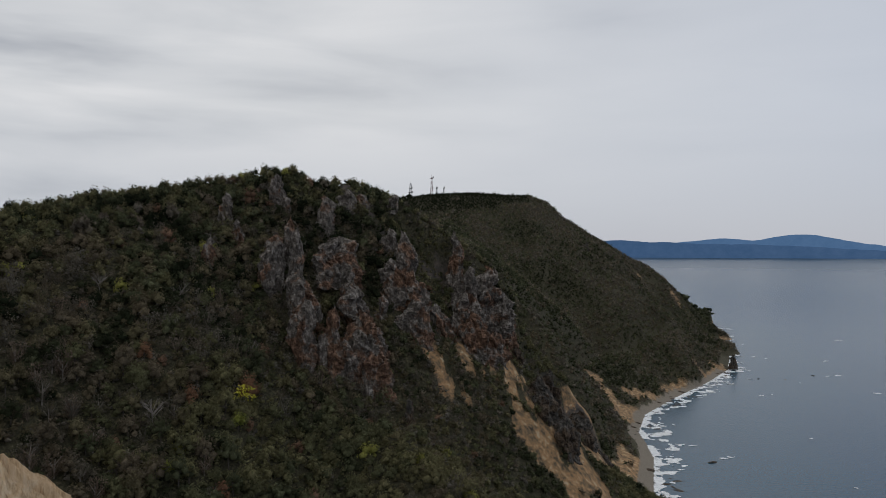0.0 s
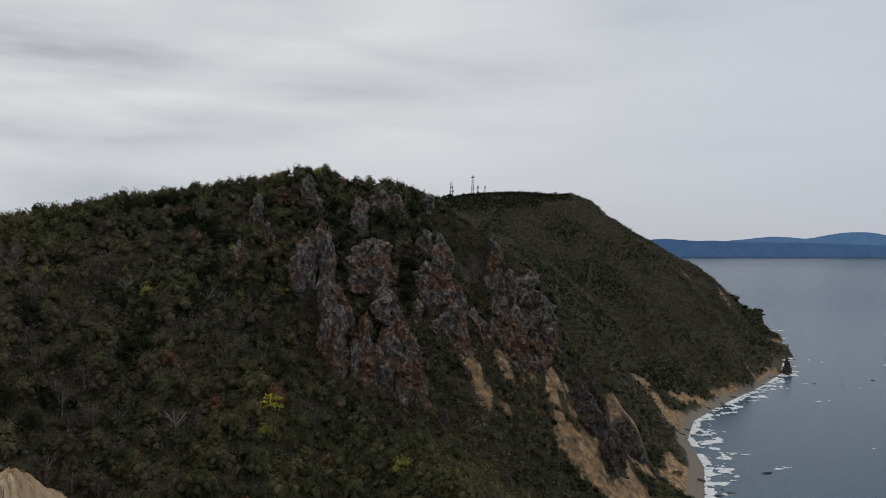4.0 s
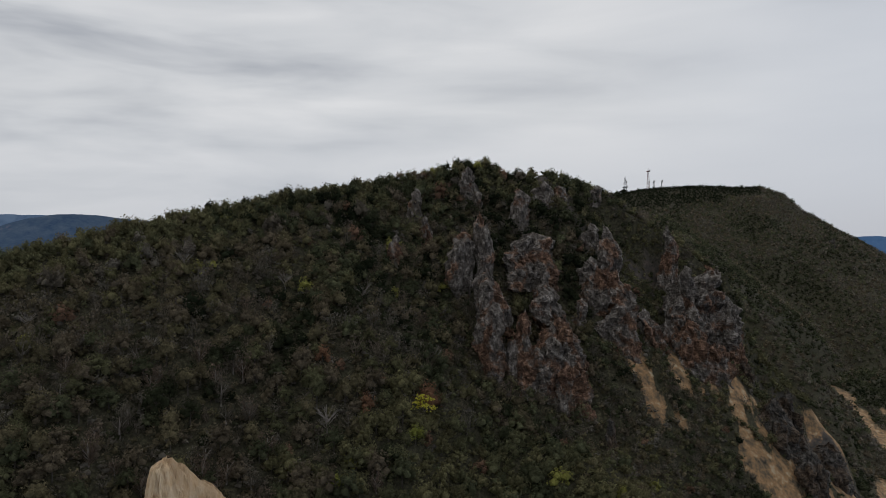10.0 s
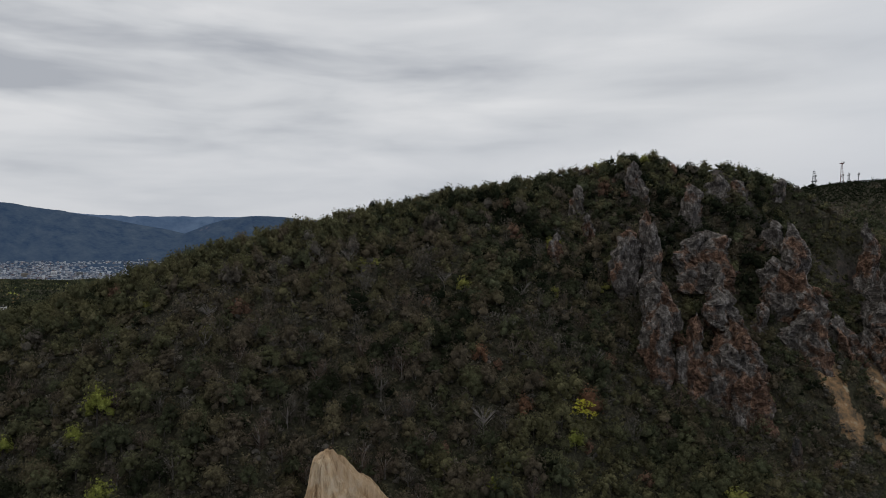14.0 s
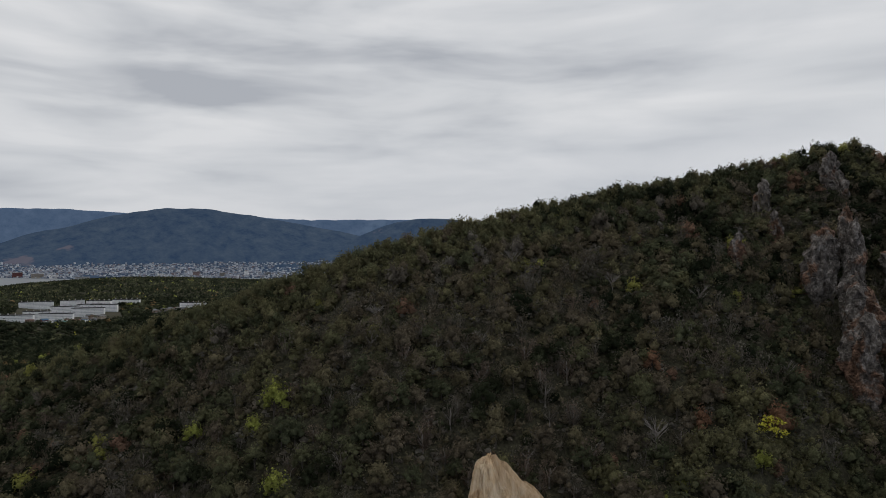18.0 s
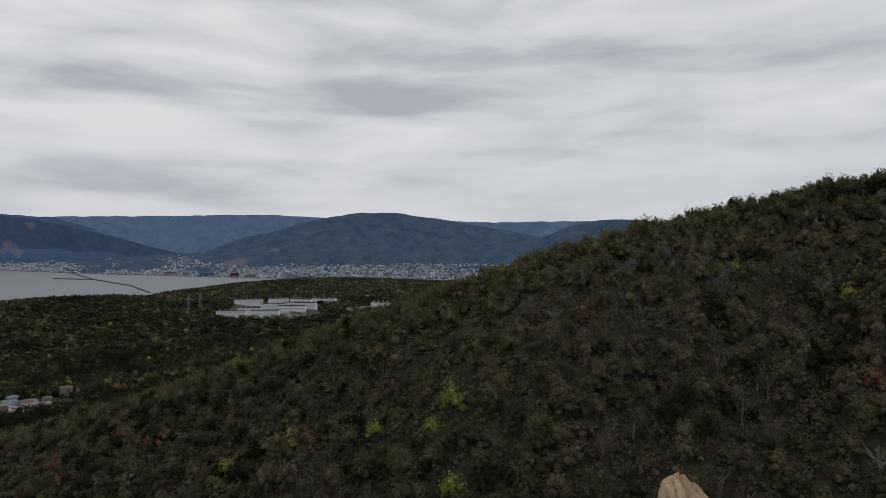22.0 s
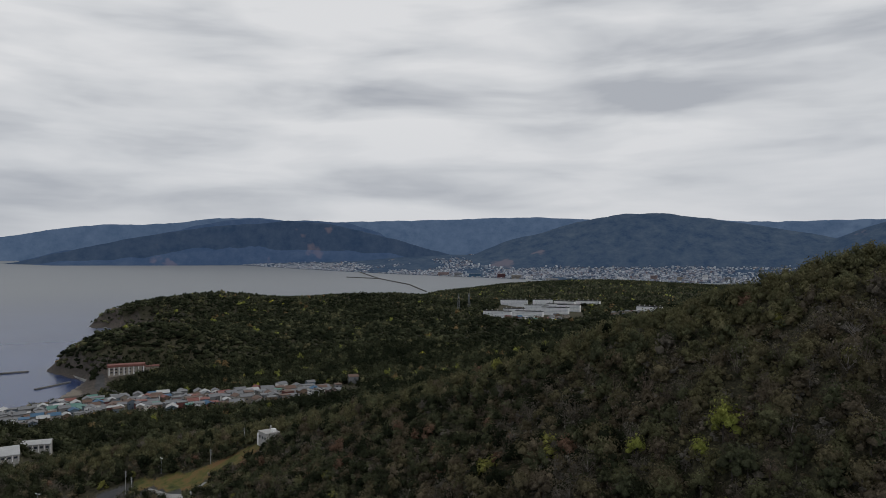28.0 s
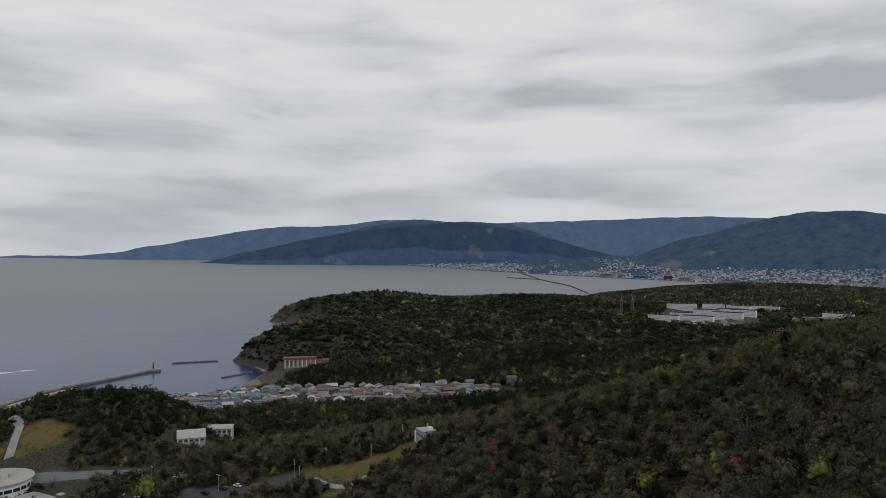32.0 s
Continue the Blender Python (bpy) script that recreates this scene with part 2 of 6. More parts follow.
def quads(name, co, faces, smooth=True):
    me = bpy.data.meshes.new(name)
    me.vertices.add(len(co))
    me.vertices.foreach_set("co", np.ascontiguousarray(co, np.float32).ravel())
    k = faces.shape[1]
    me.loops.add(faces.size)
    me.loops.foreach_set("vertex_index", np.ascontiguousarray(faces, np.int32).ravel())
    me.polygons.add(len(faces))
    me.polygons.foreach_set("loop_start", np.arange(0, faces.size, k, dtype=np.int32))
    me.polygons.foreach_set("use_smooth", np.full(len(faces), smooth))
    me.update(calc_edges=True)
    return me


def mark(me, name, values):
    at = me.attributes.new(name, "FLOAT", "POINT")
    at.data.foreach_set("value", np.ascontiguousarray(values, np.float32).ravel())


def polar_axes(fine, coarse, ratio, r0=14.0, r1=4880.0):
    az = np.concatenate([np.arange(-48, 130, fine), np.arange(130, 312, coarse)])
    rr = r0 * ratio ** np.arange(0, math.log(r1 / r0) / math.log(ratio) + 1)
    rr[-1] = r1
    A, Rr = np.meshgrid(np.radians(az), rr)
    return EYE[0] - np.sin(A) * Rr, EYE[1] + np.cos(A) * Rr, Rr

# ---- ground cover: where scree, rock, grass and paving lie ----
SCREES = [([(-6, 308), (-1, 302), (5, 298), (12, 298)], 3.0), ([(18, 320), (25, 316), (34, 312), (44, 312), (52, 311), (68, 305)], 9.0),
          ([(36, 326), (48, 322), (60, 320), (74, 314), (88, 307)], 9.5), ([(60, 345), (74, 352), (88, 366), (100, 392)], 6.5), ([(66, 372), (90, 420), (118, 480)], 6.0), ([(26, 342), (31, 334)], 5.0),
          ([(153, 789), (160, 775), (168, 740), (172, 690)], 5.0), ([(305, 1243), (330, 1245), (340, 1243)], 8.0), ([(362, 1240), (374, 1236)], 7.0),
          ([(395, 1234), (412, 1240)], 6.0), ([(196, 752), (228, 775)], 8.0), ([(330, 905), (372, 962)], 9.0)]
MEADOWS = [([(-362, 24), (-364, -2), (-372, -40), (-352, -75)], 9), ([(-350, 4), (-338, -12)], 8), ([(-431, -191), (-424, -205)], 12),
           ([(-1592, 256), (-1600, 290)], 26), ([(-1150, 470), (-1160, 500)], 14)]
PAVED = [([(-360, -78), (-363, -55), (-374, -33)], 5.5), ([(-355, -10), (-347, 2), (-352, 8)], 2.6), ([(-355, -10), (-366, -20), (-364, -27)], 2.4),
         ([(-396, -186), (-399, -143), (-398, -120)], 6), ([(-412, -203), (-440, -214), (-470, -240)], 3.0),
         ([(-760, -190), (-800, -170), (-850, -140), (-905, -180), (-950, -190)], 4.0)]


def near_any(x, y, lines, wobble=0.0, seed=0):
    """1 on the lines' strips, falling to 0 past their widths."""
    best = np.zeros(np.shape(x))
    nz = wobble * fractal(x, y, 9, 3, seed) if wobble else 0
    for line, w in lines:
        d, _, _ = along(x, y, [(*p, 0) for p in line])
        best = np.maximum(best, 1 - step(0.75, 1.25, d / w + nz))
    return best


def cover(x, y, z, r):
    local = z - sea_level(r)
    scree = near_any(x, y, SCREES, 2.5, 51)
    d, s, (cz, w) = along(x, y, CLIFF_SPUR)
    rock = step(0, 1, (1 - step(16, 30, d + 8 * fractal(x, y, 14, 3, 53))) * step(12, 17, d + 9 * fractal(x, y, 11, 3, 54)) * (s < 0) * step(4, 14, w))
    beach = (1 - step(1.4, 2.8, local + 1.6 * fractal(x, y, 20, 2, 55))) * (r < 1000)
    bank = (1 - step(5, 9, local + 16 * fractal(x, y, 40, 3, 57))) * (y > 380) * (x > 40) * (r < 1700) * step(-0.02, 0.12, fractal(x, y, 70, 2, 56))
    rock = np.maximum(rock, (1 - step(24, 34, local + 20 * fractal(x, y, 50, 3, 58))) * (x < -850) * (x > -1780) * (y < -170))
    grass = near_any(x, y, MEADOWS, 0.6, 59)
    paved = near_any(x, y, PAVED)
    return np.maximum(scree, bank * 0.9), rock, beach, grass * (1 - paved), paved


def ground_material():
    m = bpy.data.materials.new("hill_ground")
    t = nodes_of(m)
    N, L = t.nodes.new, t.links.new
    out, b = N("ShaderNodeOutputMaterial"), N("ShaderNodeBsdfPrincipled")
    L(b.outputs[0], out.inputs[0])
    b.inputs["Roughness"].default_value, b.inputs["Specular IOR Level"].default_value = 0.92, 0.15
    co = N("ShaderNodeTexCoord")

    def noise_node(scale, detail=5, rough=0.6):
        n = N("ShaderNodeTexNoise")
        n.inputs["Scale"].default_value, n.inputs["Detail"].default_value, n.inputs["Roughness"].default_value = scale, detail, rough
        L(co.outputs["Object"], n.inputs["Vector"])
        return n

    def ramp_node(src, stops):
        r = N("ShaderNodeValToRGB")
        e = r.color_ramp.elements
        while len(e) < len(stops):
            e.new(0.5)
        for k, (p, c) in enumerate(stops):
            e[k].position, e[k].color = p, (*c, 1)
        L(src, r.inputs[0])
        return r.outputs[0]

    wide, fine = noise_node(0.05), noise_node(0.9, 6, 0.7)
    base = ramp_node(fine.outputs["Fac"], [(0.34, (0.016, 0.017, 0.009)), (0.5, (0.050, 0.046, 0.028)), (0.66, (0.098, 0.088, 0.050))])
    layers = [("grass", ramp_node(noise_node(0.11, 8, 0.72).outputs["Fac"], [(0.34, (0.03, 0.036, 0.014)), (0.46, (0.085, 0.088, 0.026)), (0.54, (0.14, 0.10, 0.038)), (0.66, (0.16, 0.085, 0.04))])),
              ("scree", ramp_node(noise_node(0.25, 7, 0.7).outputs["Fac"], [(0.33, (0.035, 0.032, 0.024)), (0.44, (0.16, 0.115, 0.07)), (0.54, (0.31, 0.18, 0.085)), (0.66, (0.44, 0.36, 0.235))])),
              ("rock", ramp_node(noise_node(0.3, 8, 0.75).outputs["Fac"], [(0.3, (0.025, 0.023, 0.021)), (0.5, (0.075, 0.065, 0.056)), (0.7, (0.15, 0.115, 0.09))])),
              ("beach", ramp_node(fine.outputs["Fac"], [(0.3, (0.12, 0.105, 0.085)), (0.7, (0.26, 0.225, 0.18))])),
              ("paved", ramp_node(noise_node(0.12, 4).outputs["Fac"], [(0.3, (0.045, 0.045, 0.046)), (0.7, (0.085, 0.083, 0.081))]))]
    colour = base
    for name, c in layers:
        at = N("ShaderNodeAttribute")
        at.attribute_name = name
        ad = N("ShaderNodeMath"); ad.operation = "MULTIPLY_ADD"; ad.inputs[1].default_value = 1.0
        nz = N("ShaderNodeMath"); nz.operation = "MULTIPLY_ADD"; nz.inputs[1].default_value, nz.inputs[2].default_value = 1.6, -0.8
        L(fine.outputs["Fac"], nz.inputs[0]); L(at.outputs["Fac"], ad.inputs[0]); L(nz.outputs[0], ad.inputs[2])
        mr = N("ShaderNodeMapRange"); mr.inputs["From Min"].default_value, mr.inputs["From Max"].default_value = 0.35, 0.65
        L(ad.outputs[0], mr.inputs["Value"])
        mx = N("ShaderNodeMixRGB")
        L(mr.outputs[0], mx.inputs[0]); L(colour, mx.inputs[1]); L(c, mx.inputs[2])
        colour = mx.outputs[0]
    L(colour, b.inputs["Base Color"])
    bp = N("ShaderNodeBump"); bp.inputs["Strength"].default_value, bp.inputs["Distance"].default_value = 0.6, 0.6
    L(fine.outputs["Fac"], bp.inputs["Height"]); L(bp.outputs[0], b.inputs["Normal"])
    return m


GX, GY, GR = polar_axes(0.30, 4.0, 1.019)
GZ = ground_height(GX, GY)
ground = new("ground", grid_mesh("ground", GX, GY, GZ, closed=True))
tagged(ground, "steep soil and scree slopes and low country round a bay", "ground", kind="structure")
for key, v in zip(("scree", "rock", "beach", "grass", "paved"), cover(GX, GY, GZ, GR)):
    mark(ground.data, key, v)
ground.data.materials.append(ground_material())


# ---- sea ----
def sea_material():
    m = bpy.data.materials.new("sea_water")
    t = nodes_of(m)
    N, L = t.nodes.new, t.links.new
    out, b = N("ShaderNodeOutputMaterial"), N("ShaderNodeBsdfPrincipled")
    L(b.outputs[0], out.inputs[0])
    b.inputs["Roughness"].default_value, b.inputs["IOR"].default_value, b.inputs["Specular IOR Level"].default_value = 0.22, 1.33, 0.28
    b.inputs["Specular Tint"].default_value = (0.8, 0.91, 1.0, 1)
    co = N("ShaderNodeTexCoord")
    big, small, deep = N("ShaderNodeTexNoise"), N("ShaderNodeTexNoise"), N("ShaderNodeTexNoise")
    for n, s, d in ((big, 0.006, 5), (small, 0.35, 5), (deep, 0.004, 3)):
        n.inputs["Scale"].default_value, n.inputs["Detail"].default_value = s, d
        L(co.outputs["Object"], n.inputs["Vector"])
    r = N("ShaderNodeValToRGB")
    r.color_ramp.elements[0].position, r.color_ramp.elements[0].color = 0.35, (0.011, 0.030, 0.098, 1)
    r.color_ramp.elements[1].position, r.color_ramp.elements[1].color = 0.65, (0.017, 0.042, 0.128, 1)
    L(deep.outputs["Fac"], r.inputs[0])
    shore = N("ShaderNodeAttribute"); shore.attribute_name = "shallow"
    mx = N("ShaderNodeMixRGB"); mx.inputs[2].default_value = (0.012, 0.058, 0.100, 1)
    L(shore.outputs["Fac"], mx.inputs[0]); L(r.outputs[0], mx.inputs[1])
    L(mx.outputs[0], b.inputs["Base Color"])
    brightened = N("ShaderNodeAttribute"); brightened.attribute_name = "brightened"
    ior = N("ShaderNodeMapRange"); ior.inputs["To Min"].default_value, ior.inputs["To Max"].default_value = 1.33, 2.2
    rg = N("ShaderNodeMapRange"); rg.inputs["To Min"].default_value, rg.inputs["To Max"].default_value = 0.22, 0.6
    L(brightened.outputs["Fac"], rg.inputs["Value"]); L(rg.outputs[0], b.inputs["Roughness"])
    # Sky reflection is painted in: the far bay's base colour turns pale grey
    bay_sheen = N("ShaderNodeMixRGB"); bay_sheen.inputs[2].default_value = (0.19, 0.195, 0.20, 1)
    L(brightened.outputs["Fac"], bay_sheen.inputs[0]); L(mx.outputs[0], bay_sheen.inputs[1]); L(bay_sheen.outputs[0], b.inputs["Base Color"])
    L(brightened.outputs["Fac"], ior.inputs["Value"]); L(ior.outputs[0], b.inputs["IOR"])
    a = N("ShaderNodeMath"); a.operation = "MULTIPLY_ADD"; a.inputs[1].default_value = 3.0
    L(big.outputs["Fac"], a.inputs[0]); L(small.outputs["Fac"], a.inputs[2])
    bp = N("ShaderNodeBump"); bp.inputs["Strength"].default_value, bp.inputs["Distance"].default_value = 0.22, 0.6
    L(a.outputs[0], bp.inputs["Height"]); L(bp.outputs[0], b.inputs["Normal"])
    return m


SX, SY, SR = polar_axes(1.0, 4.0, 1.04)
sea = new("water", grid_mesh("water", SX, SY, sea_level(SR), closed=True))
tagged(sea, "calm grey-blue sea with small ripples", "sea", kind="structure")
mark(sea.data, "shallow", step(-55, -4, land(SX, SY)) * (SY > 200))
# Mask of the painted brightening: strong in the far bay, faint towards the horizon
mark(sea.data, "brightened", np.maximum(step(900, 3400, SR) * step(300, 900, -SX), 0.15 * step(2600, 4400, SR)))
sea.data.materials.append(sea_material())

FOAM = material("sea_foam", (0.55, 0.58, 0.6), (0.85, 0.87, 0.88), 0.2, 1.2, 0.6, 0.2)


def foam_patch(name, label, x0, x1, y0, y1, cell, mask):
    xs, ys = np.arange(x0, x1, cell), np.arange(y0, y1, cell)
    X, Y = np.meshgrid(xs, ys)
    keep = mask(X, Y)
    i, j = np.where(keep)
    jig = 0.55 * cell * np.random.default_rng(3).random((4, len(i), 2))
    cx, cy = X[i, j], Y[i, j]
    co, faces = [], []
    h = cell * 0.62
    corners = ((-h, -h), (h, -h), (h, h), (-h, h))
    pts = np.stack([np.stack([cx + a + jig[k, :, 0] - 0.27 * cell, cy + b + jig[k, :, 1] - 0.27 * cell, np.full(len(i), 0.14 + 0.0)], -1) for k, (a, b) in enumerate(corners)], 1)
    pts[:, :, 2] += 0.10 * np.random.default_rng(4).random((len(i), 1))
    ob = new(name, quads(name, pts.reshape(-1, 3), np.arange(len(i) * 4).reshape(-1, 4)))
    ob.data.materials.append(FOAM)
    return tagged(ob, label, "foam", kind="stuff")


def surf(X, Y):
    g = land(X, Y)
    n = fractal(X, Y, 22, 4, 61)
    lace = fractal(X, Y, 7, 4, 67)
    edge = (((g > -0.45 + 0.5 * n) & (lace > -0.22)) | ((g > -1.5 + 2.4 * n) & (lace > 0.14))) & (g < 0.05) & (fractal(X, Y, 60, 3, 63) > -0.35)
    streak = (fractal(X + 0.4 * Y, (Y - 0.4 * X) * 3, 34, 4, 65) > 0.60) & (lace > -0.02) & (g > -14) & (g < 0)
    return edge | streak


foam_patch("surf_foam", "white surf breaking along the rocky shore", 90, 600, 400, 1540, 1.0, surf)


def crests(X, Y):
    g = land(X, Y)
    return (fractal(X * 1.0, Y * 2.5, 55, 4, 71) > 0.66) & (g < -10) & (np.hypot(X, Y) < 1900)


foam_patch("wave_crests", "scattered white wave crests on open water", 150, 900, 500, 1500, 2.2, crests)
foam_patch("pier_surf", "white surf beside the harbour breakwater", -1010, -880, -640, -480, 1.6,
           lambda X, Y: (np.hypot((X + 950 + 0.75 * (Y + 560)) / 9, (Y + 560) / 38) + 1.2 * fractal(X, Y, 9, 3, 73) < 0.8))
foam_patch("headland_surf", "thin white surf at the foot of the headland", -1780, -1150, -470, -220, 2.6,
           lambda X, Y: (land(X, Y) > -1.6) & (land(X, Y) < 0.02) & (fractal(X, Y, 40, 3, 75) > 0.02))


# ---- rock ----
def rock_material(name, dark, mid, light, warm, grain=0.7, blocks=1.0):
    m = bpy.data.materials.new(name)
    t = nodes_of(m)
    N, L = t.nodes.new, t.links.new
    out, b = N("ShaderNodeOutputMaterial"), N("ShaderNodeBsdfPrincipled")
    L(b.outputs[0], out.inputs[0])
    b.inputs["Roughness"].default_value, b.inputs["Specular IOR Level"].default_value = 0.9, 0.2
    geo = N("ShaderNodeNewGeometry")
    mp = N("ShaderNodeMapping"); mp.inputs["Scale"].default_value = (1, 1, grain)
    L(geo.outputs["Position"], mp.inputs["Vector"])
    n1, n2, n3, v = N("ShaderNodeTexNoise"), N("ShaderNodeTexNoise"), N("ShaderNodeTexNoise"), N("ShaderNodeTexVoronoi")
    for n, s, d, r in ((n1, 0.55, 8, 0.7), (n2, 0.10, 5, 0.62), (n3, 2.4, 3, 0.55)):
        n.inputs["Scale"].default_value, n.inputs["Detail"].default_value, n.inputs["Roughness"].default_value = s, d, r
    L(mp.outputs[0], n1.inputs["Vector"]); L(geo.outputs["Position"], n2.inputs["Vector"]); L(mp.outputs[0], n3.inputs["Vector"])
    v.feature = "DISTANCE_TO_EDGE"; v.inputs["Scale"].default_value = 0.6
    L(mp.outputs[0], v.inputs["Vector"])
    r1 = N("ShaderNodeValToRGB")
    e = r1.color_ramp.elements
    e.new(0.5)
    for k, (p, c) in enumerate(((0.33, dark), (0.5, mid), (0.72, light))):
        e[k].position, e[k].color = p, (*c, 1)
    L(n1.outputs["Fac"], r1.inputs[0])
    mr = N("ShaderNodeMapRange"); mr.inputs["From Min"].default_value, mr.inputs["From Max"].default_value = 0.515, 0.575
    sz = N("ShaderNodeSeparateXYZ"); L(geo.outputs["Position"], sz.inputs[0])
    low = N("ShaderNodeMapRange"); low.inputs["From Min"].default_value, low.inputs["From Max"].default_value = 165, 115
    low.inputs["To Min"].default_value, low.inputs["To Max"].default_value = -0.03, 0.06
    L(sz.outputs[2], low.inputs["Value"])
    rust = N("ShaderNodeMath"); rust.operation = "ADD"
    L(n2.outputs["Fac"], rust.inputs[0]); L(low.outputs[0], rust.inputs[1]); L(rust.outputs[0], mr.inputs["Value"])
    half = N("ShaderNodeMath"); half.operation = "MULTIPLY"; half.inputs[1].default_value = 0.75
    L(mr.outputs[0], half.inputs[0])
    wm = N("ShaderNodeMixRGB"); wm.blend_type = "MULTIPLY"; wm.inputs[2].default_value = (*warm, 1)
    L(half.outputs[0], wm.inputs[0]); L(r1.outputs[0], wm.inputs[1])
    L(wm.outputs[0], b.inputs["Base Color"])
    cell = N("ShaderNodeTexVoronoi"); cell.inputs["Scale"].default_value = 0.55
    L(mp.outputs[0], cell.inputs["Vector"])
    cs = N("ShaderNodeSeparateXYZ"); L(cell.outputs["Color"], cs.inputs[0])
    cv = N("ShaderNodeMapRange"); cv.inputs["To Min"].default_value, cv.inputs["To Max"].default_value = 1 - 0.22 * blocks, 1 + 0.18 * blocks
    L(cs.outputs[0], cv.inputs["Value"])
    sc = N("ShaderNodeVectorMath"); sc.operation = "SCALE"
    L(wm.outputs[0], sc.inputs[0]); L(cv.outputs[0], sc.inputs["Scale"]); L(sc.outputs[0], b.inputs["Base Color"])
    cr = N("ShaderNodeMapRange"); cr.inputs["From Max"].default_value = 0.14
    L(v.outputs["Distance"], cr.inputs["Value"])
    s1 = N("ShaderNodeMath"); s1.operation = "ADD"
    L(n1.outputs["Fac"], s1.inputs[0]); L(n3.outputs["Fac"], s1.inputs[1])
    s2 = N("ShaderNodeMath"); s2.operation = "MULTIPLY_ADD"; s2.inputs[1].default_value = 0.7 * blocks
    L(cr.outputs[0], s2.inputs[0]); L(s1.outputs[0], s2.inputs[2])
    bp = N("ShaderNodeBump"); bp.inputs["Strength"].default_value, bp.inputs["Distance"].default_value = 0.8, 0.55
    L(s2.outputs[0], bp.inputs["Height"]); L(bp.outputs[0], b.inputs["Normal"])
    return m


ROCK = rock_material("grey_red_rock", (0.035, 0.030, 0.026), (0.125, 0.108, 0.092), (0.40, 0.365, 0.325), (1.0, 0.56, 0.34))
DARK_ROCK = rock_material("dark_rock", (0.02, 0.02, 0.02), (0.075, 0.068, 0.06), (0.19, 0.17, 0.145), (1.0, 0.75, 0.55))
TAN_ROCK = rock_material("pale_tan_rock", (0.34, 0.235, 0.135), (0.60, 0.46, 0.30), (0.74, 0.61, 0.44), (0.95, 0.86, 0.76), 0.16, 0.0)


def ridged(x, y, scale, octaves, seed):
    total, amp, sc = 0.0, 1.0, scale
    for k in range(octaves):
        total = total + amp * (0.5 - 2 * np.abs(value_noise(x / sc, y / sc, seed + 17 * k)))
        amp, sc = amp * 0.55, sc * 0.47
    return total


def crag_mesh(h, w, seed, taper=0.72, lean=0.0):
    """A rock tower: upright joint columns of many heights grown into one broken mass."""
    rng = np.random.default_rng(seed * 7 + 11)
    count = int(np.clip(5 + 1.1 * w, 7, 16))
    rings, segs = max(26, int(1.3 * h / 0.6)), 60
    z = np.linspace(-0.3 * h, h, rings)[:, None]
    th = np.linspace(0, 2 * math.pi, segs, endpoint=False)[None, :]
    c, s = np.cos(th), np.sin(th)
    r = np.full((rings, segs), 0.02 * w)
    for k in range(count):
        ang = 2.4 * k + rng.uniform(-0.5, 0.5)
        off = 0.05 * w if k == 0 else 0.40 * w * math.sqrt((k + 0.3) / count) * rng.uniform(0.75, 1.15)
        cx, cy = off * math.cos(ang), off * math.sin(ang)
        rad = w * rng.uniform(0.10, 0.21) * (1.2 if k == 0 else 1.0)
        top = h * (1.0 if k == 0 else float(np.clip(1.05 - (0.25 + taper) * off / (0.40 * w) * rng.uniform(0.3, 1.3), 0.2, 0.98)))
        v = np.clip(z / top, 0, 1)
        rk = rad * (1.25 - 0.7 * taper * v ** 1.4) * (1 + 0.35 * fractal(z / 5 + 9 * k, z * 0 + k, 1.0, 2, seed + k)) * np.clip((top - z) / (0.16 * top), 0, 1) ** 0.7
        rk = rk * (1 + 0.16 * np.cos(3 * th + 5 * k))
        b = cx * c + cy * s
        disc = rk * rk - (off * off - b * b)
        r = np.maximum(r, np.where((disc > 0) & (rk > 0.02), b + np.sqrt(np.maximum(disc, 0)), 0))
    X, Y = r * c, r * s
    amp = 0.35 + 0.055 * w
    a1, a2 = 0.8 * X + 0.6 * Y + 3 * seed, z / 2.6 + 0.25 * (0.6 * X - 0.8 * Y)
    chunk = lattice(np.floor(a1 / 1.5 + 0.35 * a2), np.floor(a2), seed) - 0.5
    chip = lattice(np.floor((0.6 * X - 0.8 * Y) / 0.8), np.floor(z / 1.1 + 0.4 * X), seed + 3) - 0.5
    rough = amp * (1.5 * chunk + 0.8 * chip + 1.5 * fractal(X + 0.4 * z + seed, Y - 0.35 * z, 3.2, 3, seed, 0.6))
    r = np.maximum(r + rough * np.clip(r / (0.16 * w), 0, 1), 0.01)
    sway = lean * h * np.maximum(z / h, 0) ** 1.3 + 0.22 * w * fractal(z / 8, z * 0 + seed, 1.0, 2, seed + 2)
    me = grid_mesh("crag", sway + r * c, r * s + 0.2 * w * fractal(z / 8, z * 0 - seed, 1.0, 2, seed + 3), z + 0.4 * amp * chip + 0 * th, closed=True)
    me.polygons.foreach_set("use_smooth", np.zeros(len(me.polygons), bool))
    return me


# rock towers: x, y, foot, height, width
UPPER_CRAGS = [(-77, 333, 183, 13, 6.0), (-86, 337, 186, 6, 3.2), (-72, 330, 178, 7, 3.6), (-97, 318, 174, 12, 4.4), (-88, 307, 163, 11, 4.0),
               (-55, 332, 171, 15, 5.8), (-46, 346, 177, 13, 7.4), (-40, 353, 177, 11, 6.8), (-94, 288, 156, 10, 4.0), (-25, 362, 181, 8, 3.9)]
